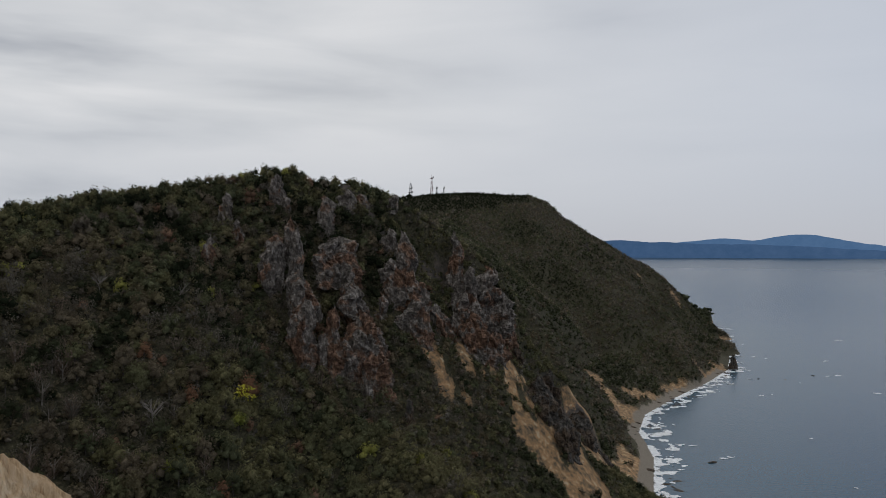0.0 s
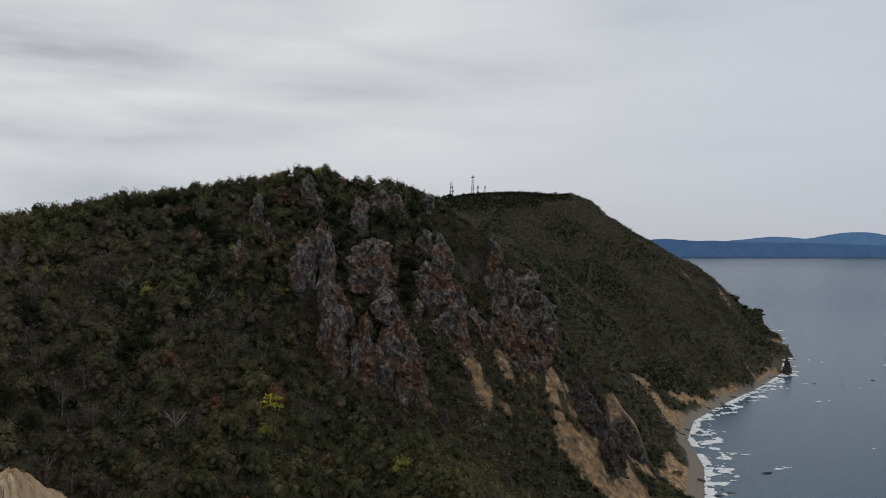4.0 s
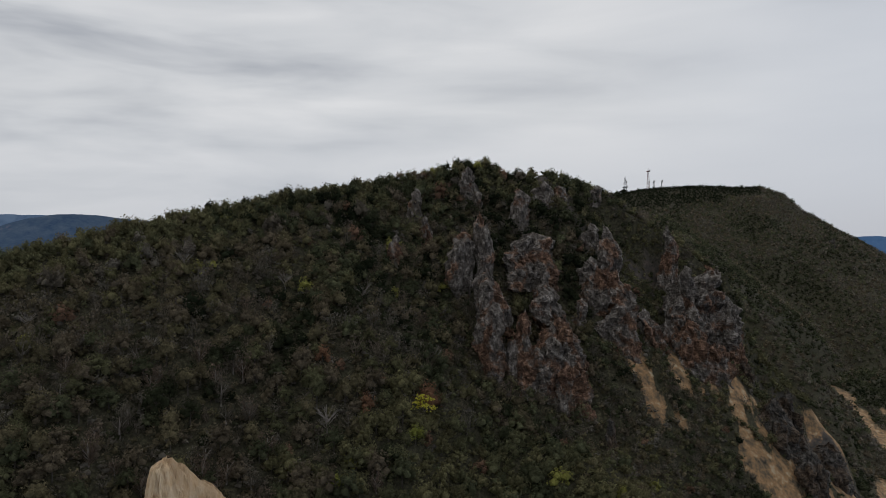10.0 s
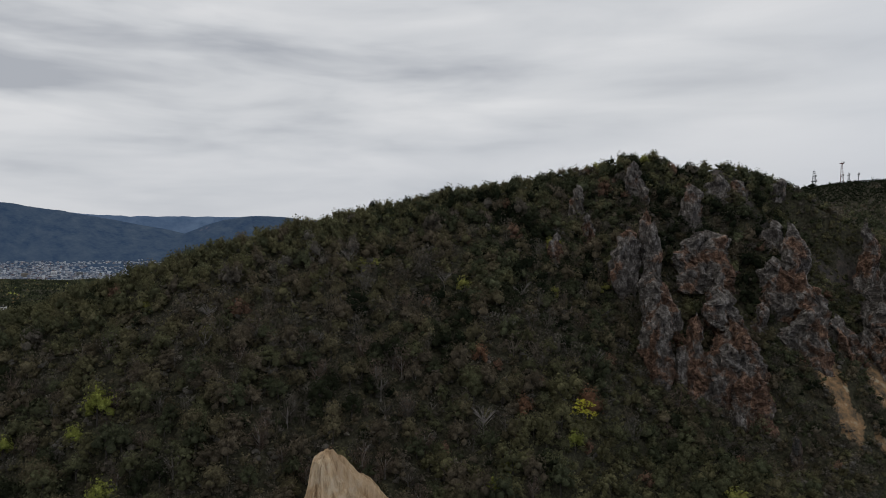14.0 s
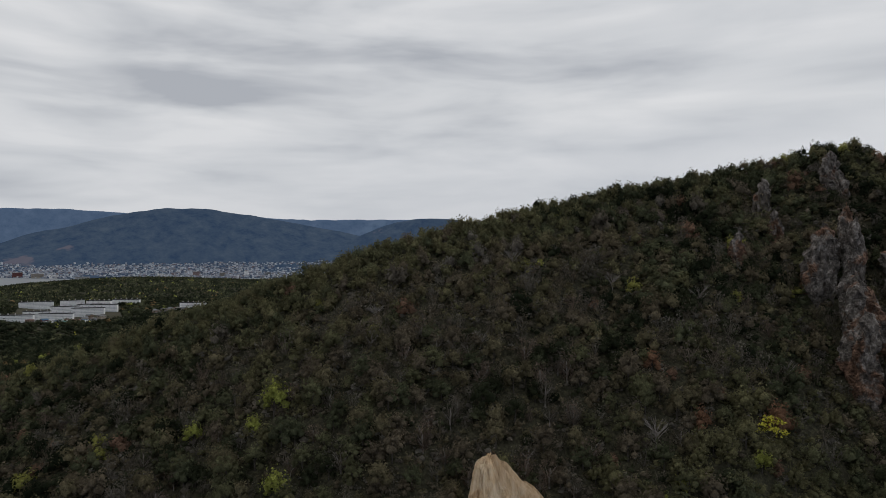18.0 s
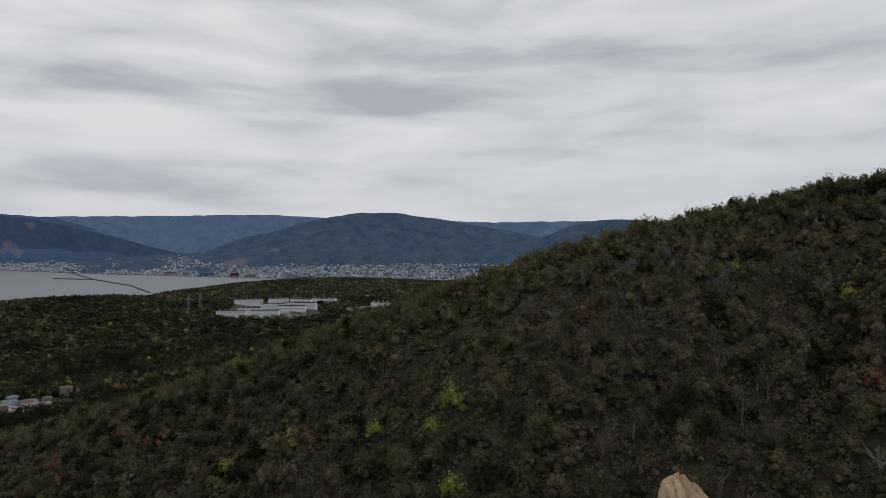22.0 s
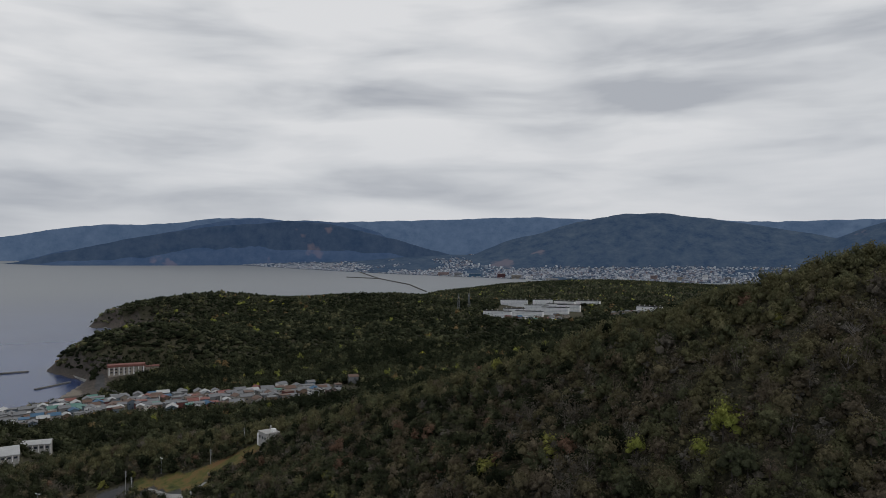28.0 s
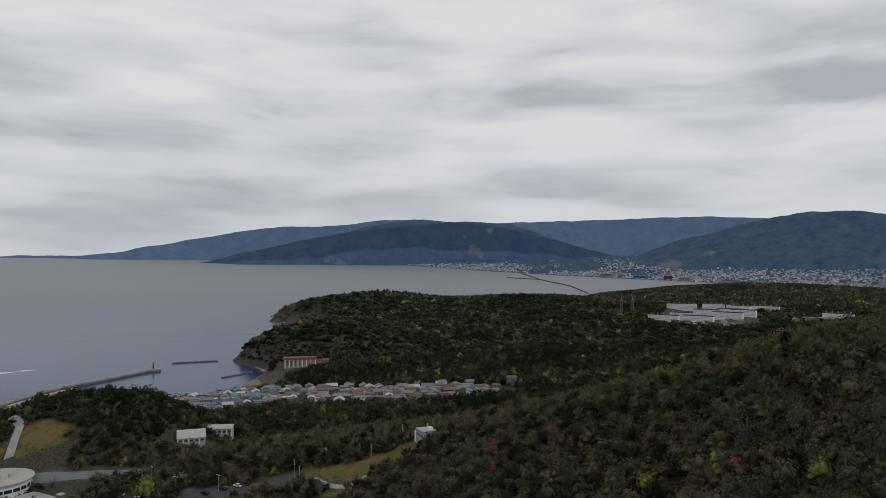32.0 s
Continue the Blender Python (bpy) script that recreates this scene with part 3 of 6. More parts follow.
TOWERS = [(-70, 298, 147, 21, 8.0), (-66, 307, 154, 21, 4.2), (-62, 302, 147, 23, 5.0), (-58, 290, 133, 20, 10.0), (-54, 279, 121, 20, 8.5),
          (-47, 317, 149, 18, 13.5), (-41, 315, 144, 16, 8.5), (-43, 282, 116, 23, 6.0), (-37, 302, 122, 26, 12.0), (-33, 289, 110, 26, 13.5),
          (-30, 287, 106, 20, 12.0), (-38, 285, 112, 15, 12.0)]
WALL_CRAGS = [(-25, 338, 153, 18, 6.0), (-18, 323, 133, 36, 9.5), (-22, 319, 131, 26, 11.0), (-10, 311, 115, 32, 8.0), (-26, 308, 124, 18, 4.2),
              (6, 356, 129, 41, 7.0), (11, 338, 112, 41, 10.0), (15, 328, 102, 30, 11.0), (5, 332, 113, 19, 8.5), (20, 350, 110, 43, 15.0),
              (29, 352, 104, 36, 12.0), (22, 333, 99, 24, 12.0), (-15, 311, 117, 20, 10.0), (-2, 323, 114, 23, 10.0)]
LOWER_CRAGS = [(51, 341, 79, 25, 9.5), (44, 334, 78, 24, 13.0), (55, 323, 69, 17, 9.5), (-13, 276, 93, 12, 2.6), (35, 352, 96, 20, 9.0),
               (66, 352, 60, 22, 13.0), (78, 362, 40, 20, 12.0)]


def ground_at(x, y):
    return float(ground_height(np.array([x]), np.array([y]))[0])


def put_crags(rows, mat, label, seed, taper=0.72, lean=0.0):
    for k, (x, y, z, h, w) in enumerate(rows):
        ob = new("rock_tower", crag_mesh(h, w, seed + k, taper, lean * (-1) ** k))
        ob.data.materials.append(mat)
        foot = min(z, ground_at(x, y))
        ob.matrix_basis = pose(x, y, foot)
        ob.scale = (1, 1, (z + h - foot) / h)
        tagged(ob, label, "rock", "rock towers of the cliff")


put_crags([(x, y, z, h, 1.35 * w) for x, y, z, h, w in UPPER_CRAGS], ROCK, "slender grey rock tower near the wooded summit", 100, 0.42)
put_crags([(x, y, z, h, 1.32 * w) for x, y, z, h, w in TOWERS], ROCK, "weathered grey and rust-red rock tower on the cliff", 120, 0.38)
put_crags([(x, y, z, h, 1.42 * w) for x, y, z, h, w in WALL_CRAGS], ROCK, "tall fluted dark grey rock buttress of the cliff wall", 140, 0.5)
put_crags([(x, y, z, h, 1.3 * w) for x, y, z, h, w in LOWER_CRAGS], DARK_ROCK, "dark broken rock rib standing above pale scree", 160, 0.5)


def cliff_wall():
    """The rock wall below the spur's crest, ribbed and broken."""
    line = np.array(CLIFF_SPUR[1:7], float)
    seg = np.hypot(np.diff(line[:, 0]), np.diff(line[:, 1]))
    s = np.concatenate([[0], np.cumsum(seg)])
    u = np.arange(0, s[-1], 0.7)
    P = np.stack([np.interp(u, s, line[:, k]) for k in range(4)], -1)
    nx, ny = np.gradient(P[:, 1]), -np.gradient(P[:, 0])
    ln = np.hypot(nx, ny)
    nx, ny = nx / ln, ny / ln
    v = np.linspace(0.25, 1, 90)[:, None]
    out = -2.5 + 26 * v ** 1.4
    U = u[None, :] + 0 * v
    column = np.floor(U / 2.3 + 1.3 * fractal(U, v * 30, 9, 2, 82))
    ledge = np.floor(v * 15 + 4 * lattice(column, column * 0, 84))
    rib = 6.0 * fractal(U, v * 22, 13, 4, 81) + 4.4 * (lattice(column, ledge * 0.31, 83) - 0.5) + 2.2 * (lattice(column, ledge, 85) - 0.5) + 1.2 * fractal(U, v * 60, 1.6, 3, 86)
    out = out + rib * np.sin(np.clip(v * 1.1, 0, 1) * math.pi) ** 0.5
    X, Y = P[None, :, 0] + nx[None] * out, P[None, :, 1] + ny[None] * out
    Z = P[None, :, 2] + 1 - (P[None, :, 3] + 9) * v + 2.0 * fractal(U, v * 40, 6, 3, 87)
    ob = new("cliff_face", grid_mesh("cliff_face", X, Y, Z))
    ob.data.materials.append(ROCK)
    ob.data.polygons.foreach_set("use_smooth", np.zeros(len(ob.data.polygons), bool))
    tagged(ob, "ribbed grey and reddish rock wall of the sea cliff", "cliff", kind="structure")


cliff_wall()


def bluff():
    """A bare, pale bluff that breaks out of the wooded slope."""
    rings, segs = 70, 150
    v = np.linspace(0, 1, rings)[:, None]
    a = np.linspace(0, 2 * math.pi, segs, endpoint=False)[None, :]
    ca, sa = np.cos(a), np.sin(a)
    # steep on one flank, falling away in a long shoulder on the other, with a blunt broken top
    side = step(-0.25, 0.35, ca + 0 * v)
    r = side * (1 - 0.95 * v) + (1 - side) * (1 - 0.62 * v ** 2.5)
    r = r * np.clip((1 - v) / 0.05, 0.0, 1) ** 0.5
    ex = np.where(ca > 0, 36.0, 6.5)
    flute = ridged(ca * 4.2, sa * 4.2 + v * 0.5, 1.0, 4, 7)
    runnel = fractal(ca * 14, sa * 14 + v * 1.2, 1.0, 3, 8)
    ledge = np.round(3 * fractal(ca * 3 + v * 5, sa * 3 + v * 4, 1.0, 2, 9)) / 3
    r = r * (1 + 0.13 * flute + 0.10 * runnel + 0.12 * ledge + 0.10 * fractal(ca * 18 + v * 9, sa * 18 - v * 14, 1.0, 3, 11))
    X, Y = ex * r * ca, 12 * r * sa
    Z = -30 + 36 * v + 1.2 * flute * (1 - 0.5 * v) + 2.2 * fractal(X, Y, 2.4, 3, 10) * step(0.6, 1, v)
    ob = new("bare_bluff", grid_mesh("bare_bluff", X, Y, Z, closed=True))
    ob.data.polygons.foreach_set("use_smooth", np.zeros(len(ob.data.polygons), bool))
    ob.data.materials.append(TAN_ROCK)
    ob.matrix_basis = pose(-107, 172, 104.5, 0, 0, 31)
    tagged(ob, "bare pale tan rock bluff breaking out of the woods", "rock")


bluff()

for x, y, z, h, w, word in ((215, 1276, 205, 16, 11, "crest"), (228, 1137, 148, 28, 15, "slope"), (177, 1025, 90, 20, 18, "slope"), (150, 1060, 110, 14, 14, "slope"), (396, 979, -3, 24, 13, "shore")):
    ob = new("rock_tower", crag_mesh(h, w, int(x), 0.75))
    ob.data.materials.append(DARK_ROCK)
    ob.matrix_basis = pose(x, y, min(z, ground_at(x, y)))
    tagged(ob, {"crest": "pointed dark rock on the mountain's crest", "slope": "dark rock outcrop on the scrubby mountain side", "shore": "dark pointed sea stack at the water's edge"}[word], "rock")


def boulder_mesh(seed, w):
    v = np.linspace(0, 1, 8)[:, None]
    a = np.linspace(0, 2 * math.pi, 11, endpoint=False)[None, :]
    r = np.sin(np.clip(v * 0.92 + 0.08, 0, 1) * math.pi) ** 0.7 * (1 + 0.7 * fractal(np.cos(a) * 2 + seed, np.sin(a) * 2 + v * 2, 1.0, 3, seed))
    me = grid_mesh("boulder", w * r * np.cos(a), 0.7 * w * r * np.sin(a), w * (0.75 * v - 0.35) + 0 * a, closed=True)
    me.materials.append(DARK_ROCK)
    return me


def shore_rocks():
    rng = np.random.default_rng(12)
    X, Y = rng.uniform(90, 620, 6000), rng.uniform(420, 1560, 6000)
    g = land(X, Y)
    ok = (g > -1.6) & (g < 1.2) & (fractal(X, Y, 50, 2, 91) > -0.1)
    meshes = [boulder_mesh(k, 1.0) for k in range(5)]
    for k, (x, y) in enumerate(list(zip(X[ok], Y[ok]))[:130]):
        ob = new("shore_rock", meshes[k % 5])
        w = float(rng.uniform(1.0, 3.4))
        ob.matrix_basis = pose(x, y, max(-0.4, float(land(np.array([x]), np.array([y]))[0])), 0, 0, float(rng.uniform(0, 360))) @ Matrix.Diagonal((w * 1.5, w, w * 0.8, 1))
        tagged(ob, "wet black boulder in the surf", "rock", "boulders along the shore")
    for x, y, w in ((205, 545, 2.6), (430, 900, 1.6), (480, 930, 1.8), (398, 905, 1.7)):
        ob = new("sea_rock", meshes[int(x) % 5])
        ob.matrix_basis = pose(x, y, 0.2, 0, 0, x) @ Matrix.Diagonal((w * 1.3, w, w * 0.9, 1))
        tagged(ob, "low black rock awash in the sea", "rock", "rocks awash")


shore_rocks()

# ---- mountains across the bay ----


def mountain_material(name, low, high, scar, haze_glow):
    # Painted haze: bluish base colours, plus glow as bright air before these far slopes
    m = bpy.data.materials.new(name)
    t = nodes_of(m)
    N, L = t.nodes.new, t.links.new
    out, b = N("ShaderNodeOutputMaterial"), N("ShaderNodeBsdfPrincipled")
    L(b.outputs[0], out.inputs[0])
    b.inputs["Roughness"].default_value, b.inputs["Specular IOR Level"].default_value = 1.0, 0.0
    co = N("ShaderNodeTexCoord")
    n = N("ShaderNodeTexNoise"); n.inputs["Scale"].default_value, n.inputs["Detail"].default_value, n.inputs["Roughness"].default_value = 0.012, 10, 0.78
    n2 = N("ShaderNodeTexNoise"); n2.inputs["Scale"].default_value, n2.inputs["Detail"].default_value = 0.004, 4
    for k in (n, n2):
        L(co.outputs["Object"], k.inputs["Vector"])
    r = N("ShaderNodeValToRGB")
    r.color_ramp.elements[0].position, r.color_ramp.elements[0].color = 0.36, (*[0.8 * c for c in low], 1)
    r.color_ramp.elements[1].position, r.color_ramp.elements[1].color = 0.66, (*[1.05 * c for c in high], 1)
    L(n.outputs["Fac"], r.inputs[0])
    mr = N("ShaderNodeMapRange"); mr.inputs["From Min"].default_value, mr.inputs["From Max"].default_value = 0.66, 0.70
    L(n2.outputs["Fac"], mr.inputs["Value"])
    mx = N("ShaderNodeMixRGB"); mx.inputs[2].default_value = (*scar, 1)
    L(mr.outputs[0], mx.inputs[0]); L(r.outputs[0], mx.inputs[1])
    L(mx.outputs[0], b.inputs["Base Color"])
    b.inputs["Emission Color"].default_value = (*haze_glow, 1)
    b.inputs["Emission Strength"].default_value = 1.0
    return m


# Air haze is mixed into each colour set, most in the farthest ranges
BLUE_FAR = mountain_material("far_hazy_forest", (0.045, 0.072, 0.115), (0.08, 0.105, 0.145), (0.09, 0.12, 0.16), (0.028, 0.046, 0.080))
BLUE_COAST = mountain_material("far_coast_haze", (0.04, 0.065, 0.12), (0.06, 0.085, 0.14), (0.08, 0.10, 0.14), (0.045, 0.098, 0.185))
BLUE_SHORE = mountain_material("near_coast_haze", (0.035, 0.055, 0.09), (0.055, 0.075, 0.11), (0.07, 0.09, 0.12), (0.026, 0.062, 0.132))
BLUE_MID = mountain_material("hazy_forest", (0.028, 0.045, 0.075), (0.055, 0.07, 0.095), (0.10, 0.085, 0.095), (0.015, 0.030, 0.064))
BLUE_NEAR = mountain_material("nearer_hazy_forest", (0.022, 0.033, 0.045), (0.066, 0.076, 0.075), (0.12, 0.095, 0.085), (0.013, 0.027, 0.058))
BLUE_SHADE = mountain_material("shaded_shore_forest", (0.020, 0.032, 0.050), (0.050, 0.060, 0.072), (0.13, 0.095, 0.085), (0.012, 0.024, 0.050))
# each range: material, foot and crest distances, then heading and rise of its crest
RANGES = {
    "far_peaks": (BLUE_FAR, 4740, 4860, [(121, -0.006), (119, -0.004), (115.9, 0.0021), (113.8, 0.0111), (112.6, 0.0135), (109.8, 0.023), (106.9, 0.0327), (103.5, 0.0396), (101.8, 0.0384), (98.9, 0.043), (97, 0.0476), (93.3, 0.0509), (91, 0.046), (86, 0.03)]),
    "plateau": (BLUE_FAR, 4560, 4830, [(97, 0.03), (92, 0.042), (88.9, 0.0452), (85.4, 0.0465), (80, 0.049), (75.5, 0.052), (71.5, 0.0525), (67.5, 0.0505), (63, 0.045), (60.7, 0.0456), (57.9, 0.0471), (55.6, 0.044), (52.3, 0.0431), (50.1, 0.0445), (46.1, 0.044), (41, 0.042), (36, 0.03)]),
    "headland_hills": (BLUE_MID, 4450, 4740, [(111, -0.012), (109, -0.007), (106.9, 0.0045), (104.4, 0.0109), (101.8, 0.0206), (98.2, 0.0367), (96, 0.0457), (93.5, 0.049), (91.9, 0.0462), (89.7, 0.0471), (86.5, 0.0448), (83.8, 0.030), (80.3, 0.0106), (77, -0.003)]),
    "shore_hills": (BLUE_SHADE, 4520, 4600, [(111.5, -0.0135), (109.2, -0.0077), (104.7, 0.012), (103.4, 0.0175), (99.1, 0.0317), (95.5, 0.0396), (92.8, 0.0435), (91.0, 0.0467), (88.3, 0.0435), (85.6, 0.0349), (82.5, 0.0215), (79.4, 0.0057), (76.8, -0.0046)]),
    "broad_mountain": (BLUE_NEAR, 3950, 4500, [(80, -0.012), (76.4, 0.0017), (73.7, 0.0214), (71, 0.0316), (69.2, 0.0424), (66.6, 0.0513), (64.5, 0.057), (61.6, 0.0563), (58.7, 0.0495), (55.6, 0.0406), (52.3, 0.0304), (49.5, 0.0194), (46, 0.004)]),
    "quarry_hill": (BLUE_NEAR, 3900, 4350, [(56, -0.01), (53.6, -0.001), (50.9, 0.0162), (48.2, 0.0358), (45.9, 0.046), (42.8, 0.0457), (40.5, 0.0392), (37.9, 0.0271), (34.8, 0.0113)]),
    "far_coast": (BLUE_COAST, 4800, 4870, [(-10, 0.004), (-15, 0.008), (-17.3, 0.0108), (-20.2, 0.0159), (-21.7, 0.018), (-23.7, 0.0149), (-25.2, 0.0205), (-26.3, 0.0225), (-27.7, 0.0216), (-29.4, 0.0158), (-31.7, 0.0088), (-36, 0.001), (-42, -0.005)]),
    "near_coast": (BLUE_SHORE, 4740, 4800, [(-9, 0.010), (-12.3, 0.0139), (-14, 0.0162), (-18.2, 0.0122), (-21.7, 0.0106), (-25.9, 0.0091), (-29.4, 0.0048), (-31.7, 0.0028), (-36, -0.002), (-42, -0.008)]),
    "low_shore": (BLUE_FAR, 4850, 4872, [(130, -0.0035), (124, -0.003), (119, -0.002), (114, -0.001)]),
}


def mountain(name, mat, foot, crest, outline, seed):
    az0, az1 = min(p[0] for p in outline), max(p[0] for p in outline)
    az = np.arange(az0, az1, 0.1)
    pts = sorted(outline)
    rise = np.interp(az, [p[0] for p in pts], [p[1] for p in pts])
    k = np.ones(9) / 9
    rise = np.convolve(np.pad(rise, 4, mode="edge"), k, "valid") + 0.0014 * fractal(az, az * 0, 1.1, 5, seed)
    v = np.linspace(0, 1.25, 30)[:, None]
    A = np.radians(az)[None, :]
    rough = 0.4 * fractal(az[None, :] + 0 * v, v * 3, 2.6, 4, seed + 3, 0.5) + 0.4 * ridged(az[None, :] + 1.6 * v, v * 1.1, 2.4, 3, seed + 5)
    D = foot + (crest - foot) * v + (crest - foot) * 0.30 * rough * np.sin(np.clip(v, 0, 1) * math.pi)
    base = sea_level(np.array(float(foot))) - 12
    top = EYE_Z + rise[None, :] * crest
    prof = np.where(v <= 1, v ** 0.85, 1 - 1.6 * (v - 1))
    Z = base + (top - base) * prof + (top - base) * 0.15 * rough * np.sin(np.clip(v, 0, 1) * math.pi)
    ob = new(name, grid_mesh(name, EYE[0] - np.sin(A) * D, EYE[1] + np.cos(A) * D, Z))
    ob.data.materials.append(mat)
    return tagged(ob, "hazy blue forested mountains beyond the bay", "mountain", kind="structure")


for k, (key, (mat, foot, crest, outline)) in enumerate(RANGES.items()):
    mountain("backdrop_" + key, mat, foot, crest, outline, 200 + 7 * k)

# ---- woods ----


def foliage_material(name="foliage"):
    m = bpy.data.materials.new(name)
    t = nodes_of(m)
    N, L = t.nodes.new, t.links.new
    out, b = N("ShaderNodeOutputMaterial"), N("ShaderNodeBsdfPrincipled")
    # light passes through the leaves
    thin, both = N("ShaderNodeBsdfTranslucent"), N("ShaderNodeMixShader")
    both.inputs[0].default_value = 0.33
    L(b.outputs[0], both.inputs[1]); L(thin.outputs[0], both.inputs[2]); L(both.outputs[0], out.inputs[0])
    b.inputs["Roughness"].default_value, b.inputs["Specular IOR Level"].default_value = 0.85, 0.04
    at = N("ShaderNodeAttribute"); at.attribute_name = "tint"
    r = N("ShaderNodeValToRGB")
    e = r.color_ramp.elements
    stops = ((0.0, (0.012, 0.015, 0.008)), (0.1, (0.027, 0.030, 0.016)), (0.2, (0.056, 0.060, 0.033)), (0.38, (0.086, 0.080, 0.040)), (0.52, (0.082, 0.066, 0.043)),
             (0.66, (0.084, 0.076, 0.063)), (0.78, (0.12, 0.066, 0.040)), (0.88, (0.155, 0.165, 0.040)), (1.0, (0.36, 0.33, 0.05)))
    while len(e) < len(stops):
        e.new(0.5)
    for k, (p, c) in enumerate(stops):
        e[k].position, e[k].color = p, (*c, 1)
    L(at.outputs["Fac"], r.inputs[0])
    geo = N("ShaderNodeNewGeometry")
    mr = N("ShaderNodeMapRange"); mr.inputs["To Min"].default_value, mr.inputs["To Max"].default_value = 0.85, 1.5
    L(geo.outputs["Random Per Island"], mr.inputs["Value"])
    mx = N("ShaderNodeVectorMath"); mx.operation = "SCALE"
    L(r.outputs[0], mx.inputs[0]); L(mr.outputs[0], mx.inputs["Scale"])
    pos = geo.outputs["Position"]
    n1 = N("ShaderNodeTexNoise"); n1.inputs["Scale"].default_value, n1.inputs["Detail"].default_value, n1.inputs["Roughness"].default_value = 2.2, 4, 0.7
    L(pos, n1.inputs["Vector"])
    r2 = N("ShaderNodeMapRange"); r2.inputs["From Min"].default_value, r2.inputs["From Max"].default_value = 0.3, 0.7
    r2.inputs["To Min"].default_value, r2.inputs["To Max"].default_value = 0.75, 1.75
    L(n1.outputs["Fac"], r2.inputs["Value"])
    m2 = N("ShaderNodeVectorMath"); m2.operation = "SCALE"
    wide = N("ShaderNodeTexNoise"); wide.inputs["Scale"].default_value, wide.inputs["Detail"].default_value = 0.2, 2
    L(pos, wide.inputs["Vector"])
    r3 = N("ShaderNodeMapRange"); r3.inputs["From Min"].default_value, r3.inputs["From Max"].default_value = 0.3, 0.7
    r3.inputs["To Min"].default_value, r3.inputs["To Max"].default_value = 0.75, 1.6
    L(wide.outputs["Fac"], r3.inputs["Value"])
    m3 = N("ShaderNodeMath"); m3.operation = "MULTIPLY"
    L(r2.outputs[0], m3.inputs[0]); L(r3.outputs[0], m3.inputs[1])
    L(mx.outputs[0], m2.inputs[0]); L(m3.outputs[0], m2.inputs["Scale"])
    L(m2.outputs[0], b.inputs["Base Color"]); L(m2.outputs[0], thin.inputs["Color"])
    bp = N("ShaderNodeBump"); bp.inputs["Strength"].default_value, bp.inputs["Distance"].default_value = 0.7, 0.6
    L(n1.outputs["Fac"], bp.inputs["Height"]); L(bp.outputs[0], b.inputs["Normal"])
    return m


FOLIAGE = foliage_material()
BARK = material("bark", (0.05, 0.04, 0.032), (0.13, 0.115, 0.1), 0.8, 6, 0.9, 0.3)
PALE_BARK = material("pale_bark", (0.16, 0.14, 0.12), (0.30, 0.27, 0.24), 0.8, 6, 0.9, 0.3)


def leaf_tris(centres, normals, size, rng, loose=0.6):
    """A triangle of leaves at each centre, facing roughly along its normal: corners and faces."""
    n = len(centres)
    nn = normals + rng.normal(0, loose, (n, 3))
    nn /= np.linalg.norm(nn, axis=1)[:, None] + 1e-9
    a = np.cross(nn, rng.normal(0, 1, (n, 3)))
    a /= np.linalg.norm(a, axis=1)[:, None] + 1e-9
    b = np.cross(nn, a)
    s = size * rng.uniform(0.5, 1.4, (n, 1))
    V = np.stack([centres + s * a, centres + s * (-0.5 * a + 0.86 * b), centres + s * (-0.5 * a - 0.86 * b)], 1)
    return V.reshape(-1, 3), np.arange(3 * n).reshape(-1, 3)


def clump_tris(c, rad, segs, rings, rng, squash=0.85):
    """A small ragged dome of leaves: corners and faces."""
    rows = []
    for i in range(rings):
        p = -0.75 + 1.8 * i / rings
        rr = rad * math.cos(p) * rng.uniform(0.7, 1.3, segs)
        th = 2 * math.pi * (np.arange(segs) + 0.5 * i) / segs + rng.normal(0, 0.22, segs)
        rows.append(np.stack([c[0] + rr * np.cos(th), c[1] + rr * np.sin(th), c[2] + squash * rad * (math.sin(p) + rng.normal(0, 0.16, segs))], -1))
    rows.append(np.array([[c[0] + rng.normal(0, 0.15) * rad, c[1] + rng.normal(0, 0.15) * rad, c[2] + squash * rad * rng.uniform(0.85, 1.1)]]))
    F = []
    for i in range(rings - 1):
        for j in range(segs):
            k = (j + 1) % segs
            F += [(i * segs + j, i * segs + k, (i + 1) * segs + j), (i * segs + k, (i + 1) * segs + k, (i + 1) * segs + j)]
    o = (rings - 1) * segs
    F += [(o + j, o + (j + 1) % segs, rings * segs) for j in range(segs)]
    return np.concatenate(rows), np.array(F)


def joined(parts):
    V, F, o = [], [], 0
    for v, f in parts:
        V.append(v)
        F.append(f + o)
        o += len(v)
    return np.concatenate(V), np.concatenate(F)


